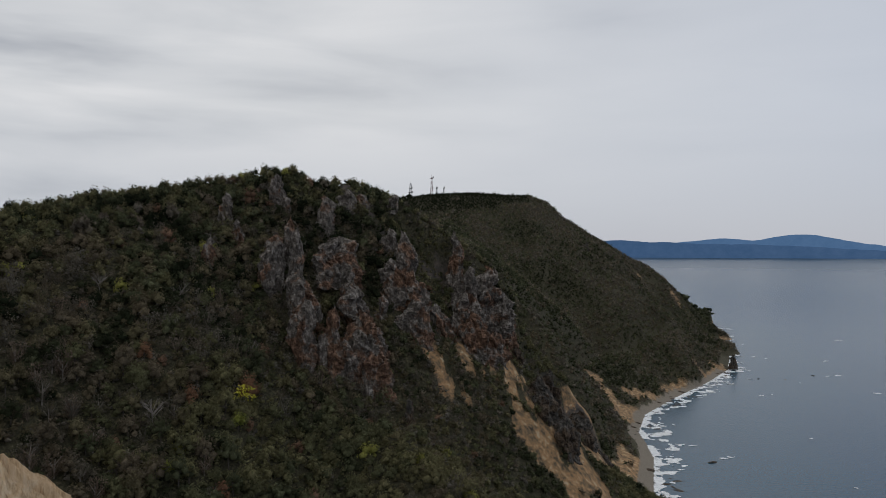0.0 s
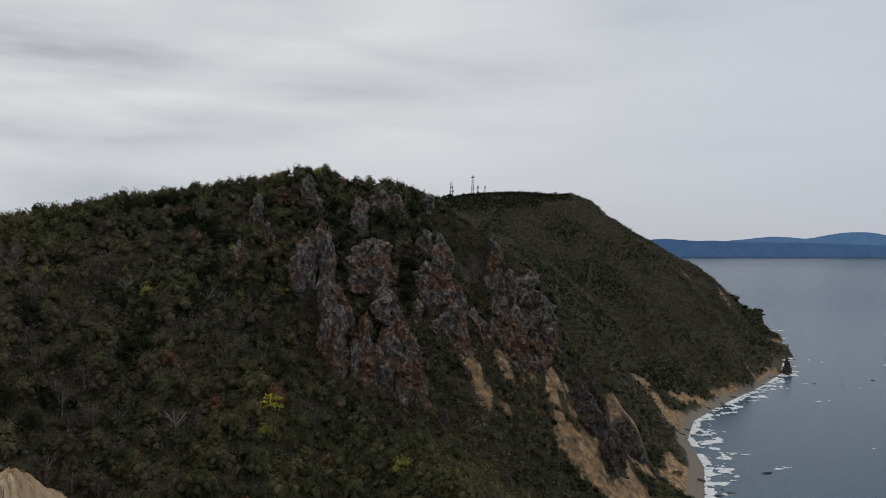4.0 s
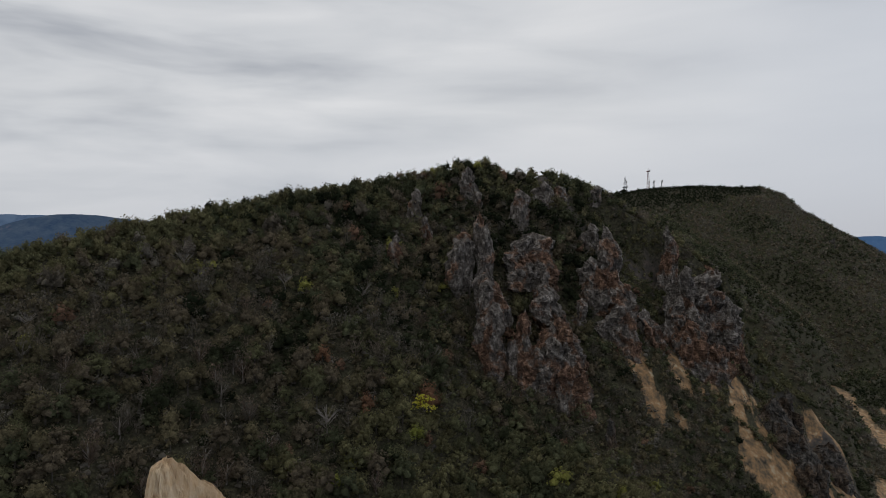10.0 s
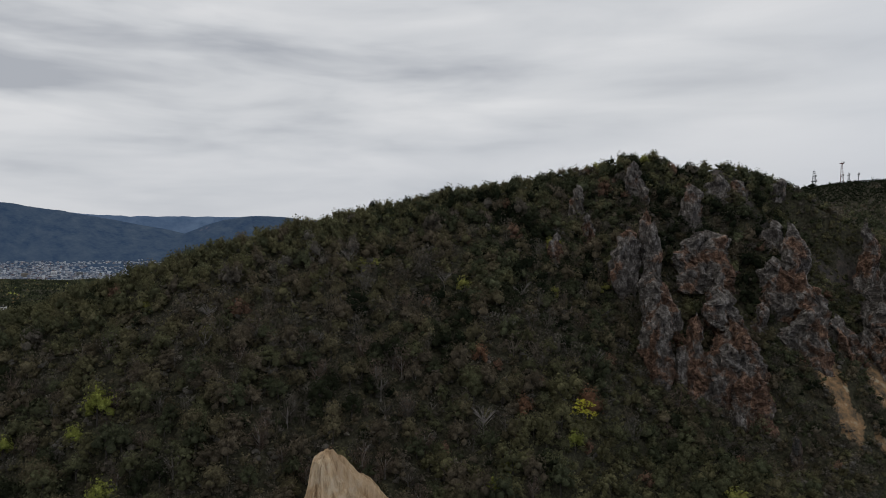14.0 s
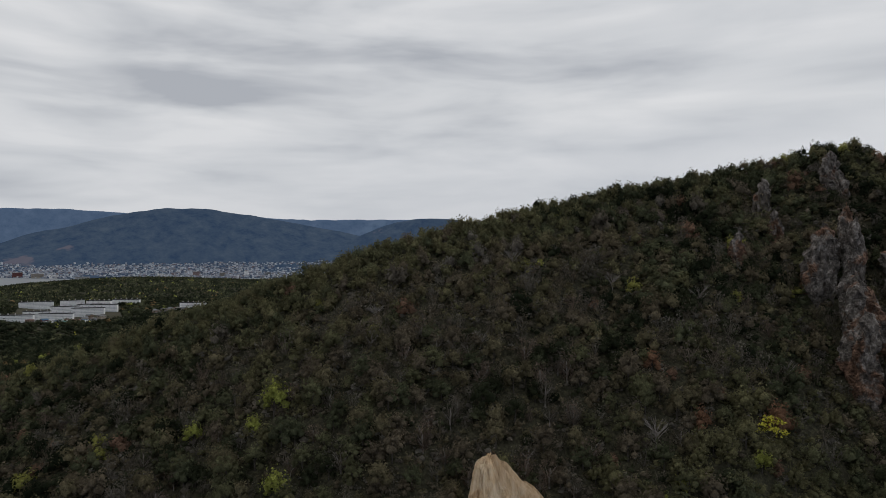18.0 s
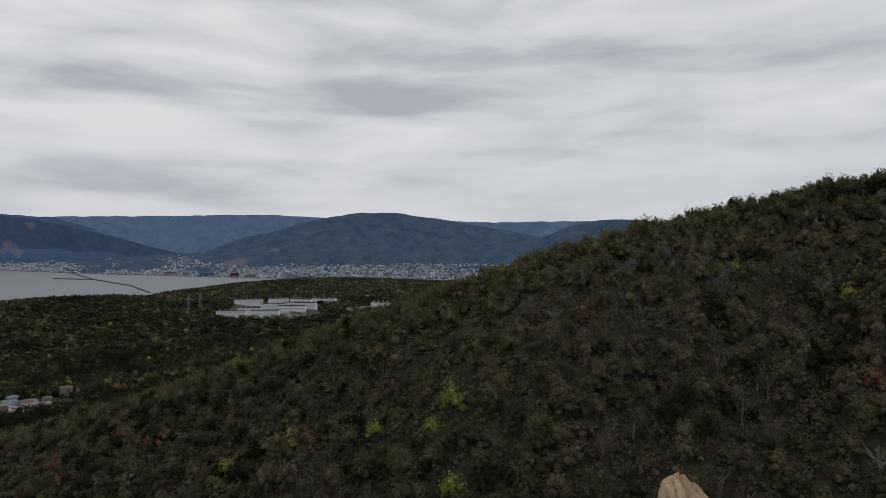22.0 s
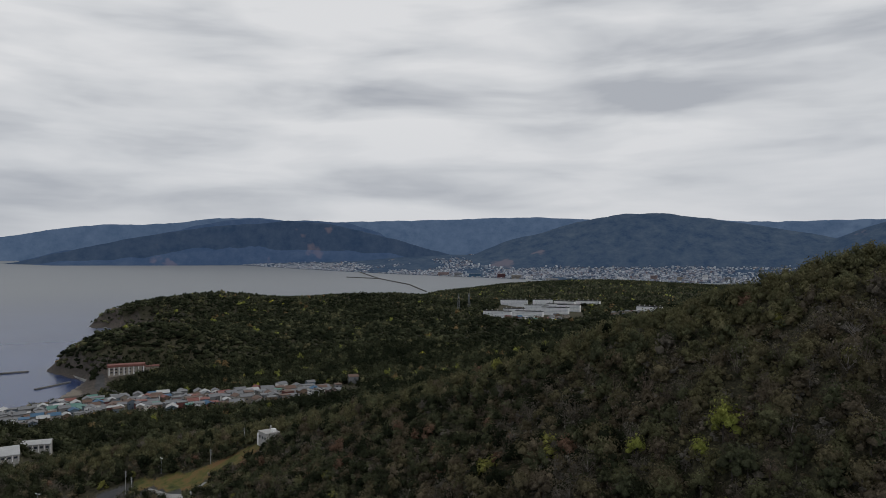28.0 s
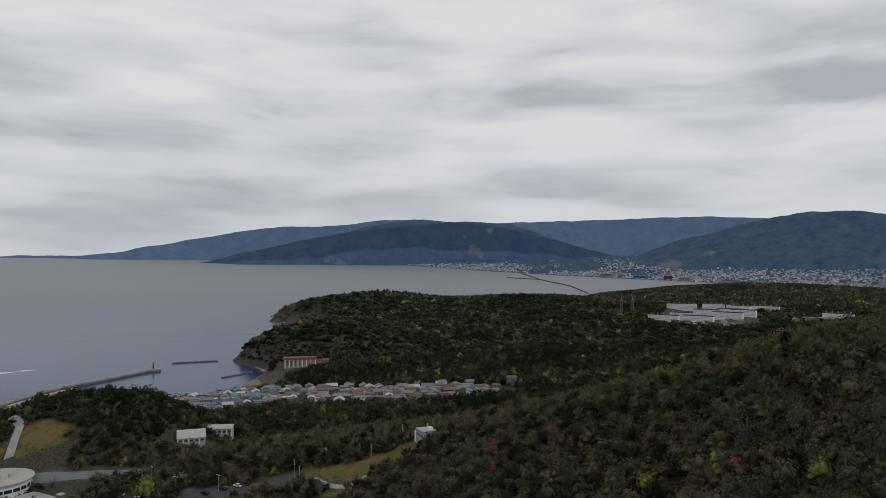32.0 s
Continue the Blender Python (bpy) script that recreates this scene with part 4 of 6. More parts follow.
def crown_proto(seed, leaves, lobes, size, segs=5, rings=2, rmin=0.34, rmax=0.52):
    """A unit crown: about 1 in radius, its foot at 0 and top near 2.4; ragged clumps with loose leaves round them."""
    rng = np.random.default_rng(seed)
    th = 2.4 * np.arange(lobes) + rng.uniform(-0.4, 0.4, lobes)
    f = (np.arange(lobes) + 0.5) / lobes
    rad = 0.75 * np.sqrt(f) * rng.uniform(0.65, 1.25, lobes)
    cz = 1.95 - 0.95 * f ** 1.3 + rng.uniform(-0.28, 0.28, lobes)
    C = np.stack([rad * np.cos(th) * rng.uniform(0.8, 1.2), rad * np.sin(th) * rng.uniform(0.8, 1.2), cz], -1)
    Rl = rng.uniform(rmin, rmax, lobes)
    parts = [clump_tris(C[k], Rl[k], segs, rings, rng) for k in range(lobes)]
    if leaves:
        which = rng.integers(0, lobes, leaves)
        d = rng.normal(0, 1, (leaves, 3)) + np.array([0, 0, 0.5])
        d /= np.linalg.norm(d, axis=1)[:, None]
        pts = C[which] + d * Rl[which][:, None] * rng.uniform(0.85, 1.28, (leaves, 1))
        parts.append(leaf_tris(pts, d, size, rng))
    return joined(parts)


def twig_proto(seed, count, width):
    """A leafless crown: fans of thin branches that rise and spread."""
    rng = np.random.default_rng(seed)
    out = []
    for k in range(count):
        a, up = rng.uniform(0, 2 * math.pi), rng.uniform(0.2, 1.1)
        z0 = rng.uniform(0.3, 1.2)
        base = np.array([0.12 * math.cos(a), 0.12 * math.sin(a), z0]) * np.array([1 + z0, 1 + z0, 1])
        tip = base + np.array([math.cos(a) * rng.uniform(0.4, 0.9), math.sin(a) * rng.uniform(0.4, 0.9), up])
        side = np.array([-math.sin(a), math.cos(a), 0.3]) * width
        out.append((base - side, base + side, tip))
    return np.array(out).reshape(-1, 3), np.arange(3 * count).reshape(-1, 3)


def leafy_crown(seed, lobes, leaves, size, segs=4, core=0.6):
    """A unit crown of overlapping boughs: small dark cores wrapped in many separate sprays of leaves."""
    rng = np.random.default_rng(seed)
    th = 2.4 * np.arange(lobes) + rng.uniform(-0.5, 0.5, lobes)
    f = (np.arange(lobes) + 0.4) / lobes
    rad = 0.72 * np.sqrt(f) * rng.uniform(0.7, 1.2, lobes)
    C = np.stack([rad * np.cos(th), rad * np.sin(th), 1.75 - 0.85 * f ** 1.4 + rng.uniform(-0.22, 0.22, lobes)], -1)
    Rl = rng.uniform(0.40, 0.62, lobes) * (1.0 if lobes > 4 else 1.25)
    parts = [clump_tris(C[k] - np.array([0, 0, 0.10]), core * Rl[k], segs, 2, rng, 0.8) for k in range(lobes)] if segs else []
    which = rng.integers(0, lobes, leaves)
    d = rng.normal(0, 1, (leaves, 3)) + np.array([0, 0, 0.45])
    d /= np.linalg.norm(d, axis=1)[:, None]
    pts = C[which] + d * Rl[which][:, None] * rng.uniform(0.62, 1.22, (leaves, 1))
    parts.append(leaf_tris(pts, d, size, rng, 0.4))
    return joined(parts)


PROTOS = {
    "near": [leafy_crown(k, 6, 160, 0.112, 4, 0.7) for k in range(16)],
    "bare": [joined([twig_proto(40 + k, 60, 0.024), leafy_crown(50 + k, 5, 85, 0.085, 0)]) for k in range(4)],
    "mid": [leafy_crown(20 + k, 3, 40, 0.18, 4, 0.72) for k in range(12)],
    "scrub": [leafy_crown(90 + k, 2, 20, 0.2, 4, 0.66) for k in range(6)],
    "far": [leafy_crown(60 + k, 2, 10, 0.24, 4, 0.85) for k in range(6)],
    "tiny": [crown_proto(80 + k, 0, 2, 0.3, 4, 1, 0.6, 0.85) for k in range(5)],
}


def scatter(spacing, r0, r1, az0, az1, seed, margin=0.0):
    rng = np.random.default_rng(seed)
    a = np.arange(-r1, r1, spacing)
    X, Y = np.meshgrid(a, a)
    X = (X + rng.uniform(-0.46, 0.46, X.shape) * spacing).ravel() + EYE[0]
    Y = (Y + rng.uniform(-0.46, 0.46, Y.shape) * spacing).ravel() + EYE[1]
    r = np.hypot(X - EYE[0], Y - EYE[1])
    az = np.degrees(np.arctan2(-(X - EYE[0]), Y - EYE[1]))
    ok = (r > r0) & (r <= r1) & (az > az0) & (az < az1)
    return X[ok], Y[ok], r[ok]


CLEAR = [(-364, 35, 6.5), (-462, -116, 15), (-500, -112, 13), (-442, -112, 9), (-405, -196, 30), (-378, -150, 14), (-940, -168, 24)]


def wooded(X, Y, r):
    """Where trees stand: off the rock, scree, grass, paving, shore and built-up ground. Gives the mask and the height."""
    Z = ground_height(X, Y)
    local = Z - sea_level(r)
    e = 2.0
    slope = np.hypot(ground_height(X + e, Y) - Z, ground_height(X, Y + e) - Z) / e
    scree, rock, beach, grass, paved = cover(X, Y, Z, r)
    ok = (local > 3.5) & (scree < 0.4) & ((rock < 0.5) | ((r > 800) & (local > 9))) & (grass < 0.35) & (paved < 0.1) & (slope < 9)
    for rows in (TOWERS, WALL_CRAGS, LOWER_CRAGS, UPPER_CRAGS):
        for cx, cy, cz, ch, cw in rows:
            ok &= np.hypot(X - cx, Y - cy) > 0.62 * cw
    u = (X + 107) * math.cos(radians(31)) + (Y - 172) * math.sin(radians(31))
    v = -(X + 107) * math.sin(radians(31)) + (Y - 172) * math.cos(radians(31))
    ok &= ~((u > -9) & (u < 22 - 0.4 * v) & (v < 6) & (v > -30))
    for cx, cy, cr in CLEAR:
        ok &= np.hypot(X - cx, Y - cy) > cr
    ok &= ~built_up(X, Y)
    return ok, Z


def built_up(X, Y):
    """The village by the harbour, and the housing estate on the plateau."""
    d, s, _ = along(X, Y, [(-690, -200, 0), (-735, -165, 0), (-765, -125, 0), (-720, -66, 0), (-705, 8, 0), (-705, 60, 0)])
    v = d < 50
    d2, _, _ = along(X, Y, [(-1200, 400, 0), (-1190, 440, 0), (-1230, 500, 0)])
    e = (np.abs((X + 1400) * 0.93 - (Y - 520) * 0.36) < 165) & (np.abs((X + 1400) * 0.36 + (Y - 520) * 0.93) < 90) & (r_of(X, Y) > 1270)
    return v | (d2 < 26) | e


def r_of(X, Y):
    return np.hypot(X - EYE[0], Y - EYE[1])


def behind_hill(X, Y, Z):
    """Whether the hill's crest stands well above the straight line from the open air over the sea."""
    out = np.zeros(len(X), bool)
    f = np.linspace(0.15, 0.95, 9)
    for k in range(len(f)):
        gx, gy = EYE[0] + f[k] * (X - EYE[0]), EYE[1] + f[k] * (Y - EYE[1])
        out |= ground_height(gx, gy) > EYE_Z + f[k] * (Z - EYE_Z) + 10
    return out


def tints(X, Y, r, rng):
    """Colour of each tree: green on the crest and low down, brown and leafless on the upper slope, with red and yellow ones between."""
    n = fractal(X, Y, 55, 3, 301)
    d, s, (z, k) = along(X, Y, MAIN_RIDGE)
    on_hill = (r < 420) & (s > 0)
    reach = np.where(X < -150, 190, 75)
    brown = np.where(on_hill, step(10, 30, d) * (1 - step(reach, reach + 45, d)) * np.where(X < -150, 0.74, 0.6), 0.30) + 0.9 * n
    field = 1.25 * fractal(X, Y, 60, 4, 305, 0.75)
    green = np.where(r < 460, 0.20 + 0.10 * step(60, 130, d), 0.01) + np.where(r < 460, 0.30, 0.20) * field + rng.normal(0, 0.10, len(X))
    t = np.where(rng.random(len(X)) < np.clip(brown, 0.06, 0.85), rng.uniform(0.42, 0.70, len(X)), np.clip(green, 0.0, 0.40))
    t = np.where((r > 460) & (t > 0.42), 0.36 * t - 0.09, t)
    t = np.where((r > 600) & (X < -300) & (field > 0.12) & (rng.random(len(X)) < 0.13), rng.choice([0.3, 0.36, 0.4, 0.8, 0.88], len(X)), t)
    pick = rng.random(len(X))
    t = np.where((pick < 0.02) & (r < 460), 0.75, t)
    t = np.where((pick > 0.035) & (pick < 0.048), np.where(r < 460, 0.86, 0.33), t)
    t = np.where((pick > 0.999) & (r > 600), 1.0, t)
    tail = (X < -235) & (r < 460)
    t = np.where(tail & (pick > 0.25), rng.choice([0.02, 0.05, 0.1, 0.16, 0.24, 0.5], len(X)) + rng.normal(0, 0.03, len(X)), t)
    crest = (d < 20) & (r < 470) & (rng.random(len(X)) < np.where(X < -140, 0.6, 0.4))
    t = np.where(crest, rng.uniform(0.26, 0.42, len(X)), t)
    return t


def wood(name, label, X, Y, Z, R, T, protos, rng, height=1.0, sink=0.4):
    """One mesh of many trees."""
    pick = rng.integers(0, len(protos), len(X))
    turn = rng.uniform(0, 2 * math.pi, len(X))
    tall = rng.uniform(0.85, 1.2, len(X)) * height
    co, tint, faces, first = [], [], [], 0
    for k, (V, F) in enumerate(protos):
        i = np.where(pick == k)[0]
        if not len(i):
            continue
        c, s = np.cos(turn[i]), np.sin(turn[i])
        x = (V[None, :, 0] * c[:, None] - V[None, :, 1] * s[:, None]) * R[i][:, None] + X[i][:, None]
        y = (V[None, :, 0] * s[:, None] + V[None, :, 1] * c[:, None]) * R[i][:, None] + Y[i][:, None]
        z = (V[None, :, 2] - sink) * (R[i] * tall[i])[:, None] + Z[i][:, None]
        co.append(np.stack([x, y, z], -1).reshape(-1, 3))
        tint.append(np.repeat(T[i], len(V)))
        faces.append((F[None] + first + len(V) * np.arange(len(i))[:, None, None]).reshape(-1, 3))
        first += len(i) * len(V)
    me = quads(name, np.concatenate(co), np.concatenate(faces), smooth=True)
    tint = np.concatenate(tint)
    mark(me, "tint", tint)
    me.materials.append(FOLIAGE)
    return tagged(new(name, me), label, "woods", kind="stuff")


rng = np.random.default_rng(31)
X, Y, r = scatter(4.2, 90, 470, -45, 128, 1)
ok, Z = wooded(X, Y, r)
X, Y, r, Z = X[ok], Y[ok], r[ok], Z[ok]
d, s, _ = along(X, Y, MAIN_RIDGE)
hidden = ((Z + 8 - EYE_Z) / r < -0.43) | ((s < 0) & (d > 26) & (r < 420) & (X < -30) & (X > -330))
T = tints(X, Y, r, rng)
size = (2.2 + 2.1 * rng.random(len(X)) ** 1.6) * np.where((d < 22) & (s < 1), np.where(X > -75, 0.7, 0.8), 1.0) * np.where((X > -20) & (Y > 250), 0.68, 1.0) * np.where(X < -220, 0.88, 1.0)
size = np.where((d < 20) & (r < 440), 2.3 + 0.6 * rng.random(len(X)), size)
# the nearest trees in full view are things of their own
lone = (~hidden) & (r < 212) & (size > 2.6) & (X < -55)
LONE = [(X[i], Y[i], Z[i], size[i], T[i]) for i in np.where(lone)[0][::1]]
rest = ~lone & ~hidden
on_crest = (d < 24) | (s < 0)
bare = rest & (T > 0.55) & (T < 0.72) & ~on_crest
Z = Z - np.where(on_crest, np.where(X < -75, 0.1, 0.35), 0.25) * size
full = rest & ~bare
wood("hillside_wood", "dense autumn wood, dark green, olive and brown crowns", X[full], Y[full], Z[full], size[full], T[full], PROTOS["near"], rng, np.where(on_crest, 1.2, 1.0)[full])
ux, uy, ur = scatter(3.0, 120, 430, -30, 100, 9)
uok, uz = wooded(ux, uy, ur)
ud, us, _ = along(ux, uy, MAIN_RIDGE)
uok &= ((us > 0) | (ud < 14) | (ux > -40)) & ((uz + 3 - EYE_Z) / ur > -0.40)
ux, uy, ur, uz = ux[uok], uy[uok], ur[uok], uz[uok]
wood("undergrowth", "low brown and green scrub under the trees", ux, uy, uz, rng.uniform(1.3, 2.4, len(ux)), np.clip(tints(ux, uy, ur, rng), 0, 0.66), PROTOS["scrub"], rng, 0.8, 0.5)
wood("bare_wood", "half-leafless grey-brown trees on the steep slope", X[bare], Y[bare], Z[bare], size[bare] * 1.05, T[bare], PROTOS["bare"], rng, 1.1, 0.2)
cx, cy, cr = scatter(1.5, 200, 440, -45, 40, 17)
ck = (cx > -112) & (cx < 60) & (cy > 268) & (cy < 392)
cx, cy, cr = cx[ck], cy[ck], cr[ck]
cz = ground_height(cx, cy)
cover_here = cover(cx, cy, cz, cr)
steep = np.hypot(ground_height(cx + 1.5, cy) - cz, ground_height(cx, cy + 1.5) - cz) / 1.5
ck = (cover_here[0] < 0.5) & (rng.random(len(cx)) < np.clip(0.17 * np.hypot(1, steep), 0, 1)) & (cz > 70)
cx, cy, cr, cz = cx[ck], cy[ck], cr[ck], cz[ck]
wood("cliff_scrub", "dark thin scrub clinging between the rock towers", cx, cy, cz, rng.uniform(1.0, 2.1, len(cx)), np.clip(tints(cx, cy, cr, rng), 0, 0.62), PROTOS["bare"][:2] + PROTOS["scrub"], rng, 0.9, 0.4)
wood("back_slope_wood", "autumn wood on the hill's lower and back slopes", X[hidden], Y[hidden], Z[hidden], size[hidden], T[hidden], PROTOS["tiny"], rng, np.where((d < 60) & (s < 0), 0.6, 1.0)[hidden])

for spacing, r0, r1, kind, rad, nm, lab, seed in ((6.0, 470, 1000, "mid", (2.9, 4.7), "valley_wood", "autumn woods on the slopes and in the valley", 2),
                                                  (8.6, 1000, 1750, "far", (3.6, 7.2), "plateau_wood", "dark green woods on the plateau and mountain", 3),
                                                  (12.0, 1750, 3300, "tiny", (5.5, 8.0), "distant_wood", "distant dark woods above the bay", 4)):
    X, Y, r = scatter(spacing, r0, r1, -45, 128, seed)
    ok, Z = wooded(X, Y, r)
    ok &= ~((X > -60) & (Y > 330) & (r < 1400))
    X, Y, r, Z = X[ok], Y[ok], r[ok], Z[ok]
    T = tints(X, Y, r, rng)
    R = (rad[0] + (rad[1] - rad[0]) * 1.5 * rng.random(len(X)) ** 1.7)
    tall = (0.6 if r0 > 1700 else 0.75 if r0 > 900 else 1.0) * np.ones(len(X))
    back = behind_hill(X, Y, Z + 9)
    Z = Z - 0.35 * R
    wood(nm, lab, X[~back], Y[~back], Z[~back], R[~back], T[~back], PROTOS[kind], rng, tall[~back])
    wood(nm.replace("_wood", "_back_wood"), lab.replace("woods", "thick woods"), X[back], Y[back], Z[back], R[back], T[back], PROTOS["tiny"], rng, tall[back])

X, Y, r = scatter(4.3, 470, 1400, -45, 12, 23)
m = (X > -60) & (Y > 330)
X, Y, r = X[m], Y[m], r[m]
ok, Z = wooded(X, Y, r)
X, Y, r, Z = X[ok], Y[ok], r[ok], Z[ok]
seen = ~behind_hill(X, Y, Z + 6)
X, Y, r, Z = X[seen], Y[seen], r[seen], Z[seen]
patch = fractal(X, Y, 60, 4, 411)
rib = -far_gully(X, Y)
T = np.where(rng.random(len(X)) < np.clip(0.5 + 0.9 * patch + 0.8 * rib, 0.08, 0.92), rng.uniform(0.50, 0.68, len(X)), np.clip(0.17 + 0.2 * patch + rng.normal(0, 0.05, len(X)), 0, 0.4))
T = np.where((Z > 232 + 40 * patch) & (X < 150), rng.uniform(0.0, 0.05, len(X)), T)
R = rng.uniform(2.3, 3.7, len(X)) * np.where(rng.random(len(X)) < 0.12, 1.4, 1.0)
wood("mountain_scrub", "low dark scrub and grey bushes on the coastal mountain", X, Y, Z - 0.7 * R, R, T, PROTOS["scrub"], rng, 0.9)

# ---- built things ----


def part(name, bm, mat, parent, label="", m=None):
    """Links a bmesh as one mesh object under a thing or a part."""
    me = bpy.data.meshes.new(name)
    bm.to_mesh(me)
    bm.free()
    me.materials.append(mat)
    ob = new(name, me)
    ob.parent = parent
    if m is not None:
        ob.matrix_basis = m
    if label:
        ob["label"] = label
    return ob


def thing(name, m, label, category, group=""):
    ob = new(name)
    ob.empty_display_size = 0.5
    ob.matrix_basis = m
    return tagged(ob, label, category, group)


def box(cx, cy, cz, sx, sy, sz, bm=None, bevel=0.0):
    bm = bm or bmesh.new()
    got = bmesh.ops.create_cube(bm, size=1, matrix=Matrix.Translation((cx, cy, cz)) @ Matrix.Diagonal((sx, sy, sz, 1)))
    if bevel:
        edges = {e for v in got["verts"] for e in v.link_edges}
        bmesh.ops.bevel(bm, geom=list(edges), offset=bevel, segments=1, affect="EDGES")
    return bm


def tube(cx, cy, z0, z1, r0, r1, segs=8, bm=None):
    bm = bm or bmesh.new()
    bmesh.ops.create_cone(bm, cap_ends=True, segments=segs, radius1=r0, radius2=r1, depth=z1 - z0, matrix=Matrix.Translation((cx, cy, (z0 + z1) / 2)))
    return bm


def bar(a, b, w, bm=None):
    """A square bar from a to b."""
    bm = bm or bmesh.new()
    a, b = Vector(a), Vector(b)
    q = (b - a).to_track_quat("Z", "Y").to_matrix().to_4x4()
    bmesh.ops.create_cube(bm, size=1, matrix=Matrix.Translation((a + b) / 2) @ q @ Matrix.Diagonal((w, w, (b - a).length, 1)))
    return bm


def prism(points, y0, y1, bm=None):
    """The outline in x and z, drawn out from y0 to y1."""
    bm = bm or bmesh.new()
    f = [bm.verts.new((x, y0, z)) for x, z in points]
    g = [bm.verts.new((x, y1, z)) for x, z in points]
    bm.faces.new(f[::-1])
    bm.faces.new(g)
    n = len(points)
    for k in range(n):
        bm.faces.new((f[k], f[(k + 1) % n], g[(k + 1) % n], g[k]))
    bmesh.ops.recalc_face_normals(bm, faces=bm.faces)
    return bm


def paint(name, c, rough=0.7, spread=0.18):
    return material(name, tuple(v * (1 - spread) for v in c), tuple(min(1, v * (1 + spread)) for v in c), 0.12, 1.5, rough, 0.1)


WHITE = paint("white_render", (0.80, 0.79, 0.77), 0.7, 0.06)
OFF_WHITE = paint("weathered_white", (0.36, 0.345, 0.32))
CONCRETE = paint("concrete", (0.30, 0.29, 0.27), 0.9, 0.3)
DARK_CONCRETE = paint("sea_stained_concrete", (0.13, 0.125, 0.115), 0.9, 0.35)
ASPHALT = paint("asphalt", (0.055, 0.055, 0.057), 0.9)
GLASS = paint("dark_window_glass", (0.03, 0.035, 0.045), 0.12)
DARK = paint("dark_parapet", (0.035, 0.033, 0.034), 0.8)
STEEL = paint("galvanised_steel", (0.32, 0.33, 0.34), 0.5)
RED_STEEL = paint("red_painted_steel", (0.30, 0.06, 0.045), 0.6)
ROOFS = [paint("grey_tin_roof", (0.17, 0.172, 0.175)), paint("blue_tin_roof", (0.06, 0.125, 0.20)), paint("red_tin_roof", (0.20, 0.085, 0.07)),
         paint("brown_tin_roof", (0.13, 0.085, 0.065)), paint("pale_tin_roof", (0.40, 0.40, 0.39)), paint("green_tin_roof", (0.10, 0.2, 0.17))]
WALLS = [OFF_WHITE, paint("beige_siding", (0.28, 0.245, 0.20)), paint("grey_siding", (0.20, 0.20, 0.20)), paint("dark_red_siding", (0.13, 0.045, 0.04)),
         paint("pink_siding", (0.28, 0.20, 0.185)), WHITE, paint("blue_grey_siding", (0.15, 0.185, 0.22)), paint("brown_siding", (0.17, 0.12, 0.085))]
WALL_WORDS = ["off-white", "beige", "grey", "dark red", "pink", "white", "blue-grey", "brown"]
ROOF_WORDS = ["grey", "blue", "red", "brown", "pale", "green"]


def house(m, w, d, h, gable, wall, roof, label, category="house", group=""):
    """A small house: walls, a gabled or flat tin roof, windows and a door."""
    ob = thing("house", m, label, category, group)
    part("wall", box(0, 0, h / 2 - 1.5, w, d, h + 3), wall, ob)
    if gable:
        e = 0.5
        rise = 0.24 * w
        out = [(-w / 2 - e, h - 0.12 * e), (0, h + rise), (w / 2 + e, h - 0.12 * e), (w / 2 + e, h + 0.18), (0, h + rise + 0.3), (-w / 2 - e, h + 0.18)]
        part("roof", prism(out, -d / 2 - e, d / 2 + e), roof, ob)
        part("gable", prism([(-w / 2, h), (w / 2, h), (0, h + rise)], -d / 2, d / 2), wall, ob)
    else:
        part("roof", box(0, 0, h + 0.15, w + 0.6, d + 0.6, 0.4), roof, ob)
    for s in (-1, 1):
        for fx in (-0.28, 0.28):
            z = h * 0.7
            part("window", box(fx * w, s * (d / 2 + 0.01), z, 1.5, 0.1, 1.1), GLASS, ob)
        part("window", box(s * (w / 2 + 0.01), 0.1 * d, h * 0.68, 0.1, 1.5, 1.1), GLASS, ob)
    part("door", box(0.05 * w, -(d / 2 + 0.02), 1.0, 0.95, 0.1, 2.0), DARK, ob)
    return ob


def along_line(line, u):
    pts = np.array(line, float)
    seg = np.hypot(*np.diff(pts, axis=0).T)
    s = np.concatenate([[0], np.cumsum(seg)])
    return np.interp(u * s[-1], s, pts[:, 0]), np.interp(u * s[-1], s, pts[:, 1])


def settlement(spine, half, count, group, where, seed, smallest=6.0, heading=20):
    rng = np.random.default_rng(seed)
    made, placed = {}, []
    tries = 0
    while len(placed) < count and tries < 6000:
        tries += 1
        x, y = along_line(spine, rng.random())
        x, y = x + rng.uniform(-half, half), y + rng.uniform(-half, half)
        if any(math.hypot(x - a, y - b) < smallest + 2.4 for a, b in placed):
            continue
        z = ground_at(x, y)
        if z < 1.4:
            continue
        placed.append((x, y))
        wi, ri = int(rng.choice(8, p=[.2, .15, .2, .06, .06, .15, .08, .1])), int(rng.choice(6, p=[.48, .06, .08, .2, .14, .04]))
        gable = bool(rng.random() < 0.6)
        big = int(rng.integers(0, 3))
        key = (wi, ri, gable, big)
        m = pose(x, y, z, 0, 0, heading + 90 * int(rng.integers(0, 2)) + rng.uniform(-14, 14))
        if key in made:
            copy_thing(made[key], m)
        else:
            w, d, h = ((6.5, 8, 6.0), (8, 9.5, 7.2), (9.5, 12, 4.6))[big]
            made[key] = house(m, w, d, h, gable, WALLS[wi], ROOFS[ri], "%s house, %s %s tin roof, %s" % (WALL_WORDS[wi], ROOF_WORDS[ri], "gabled" if gable else "flat", where), "house", group)


VILLAGE = [(-690, -200), (-735, -165), (-765, -125), (-720, -66), (-705, 8), (-705, 60)]
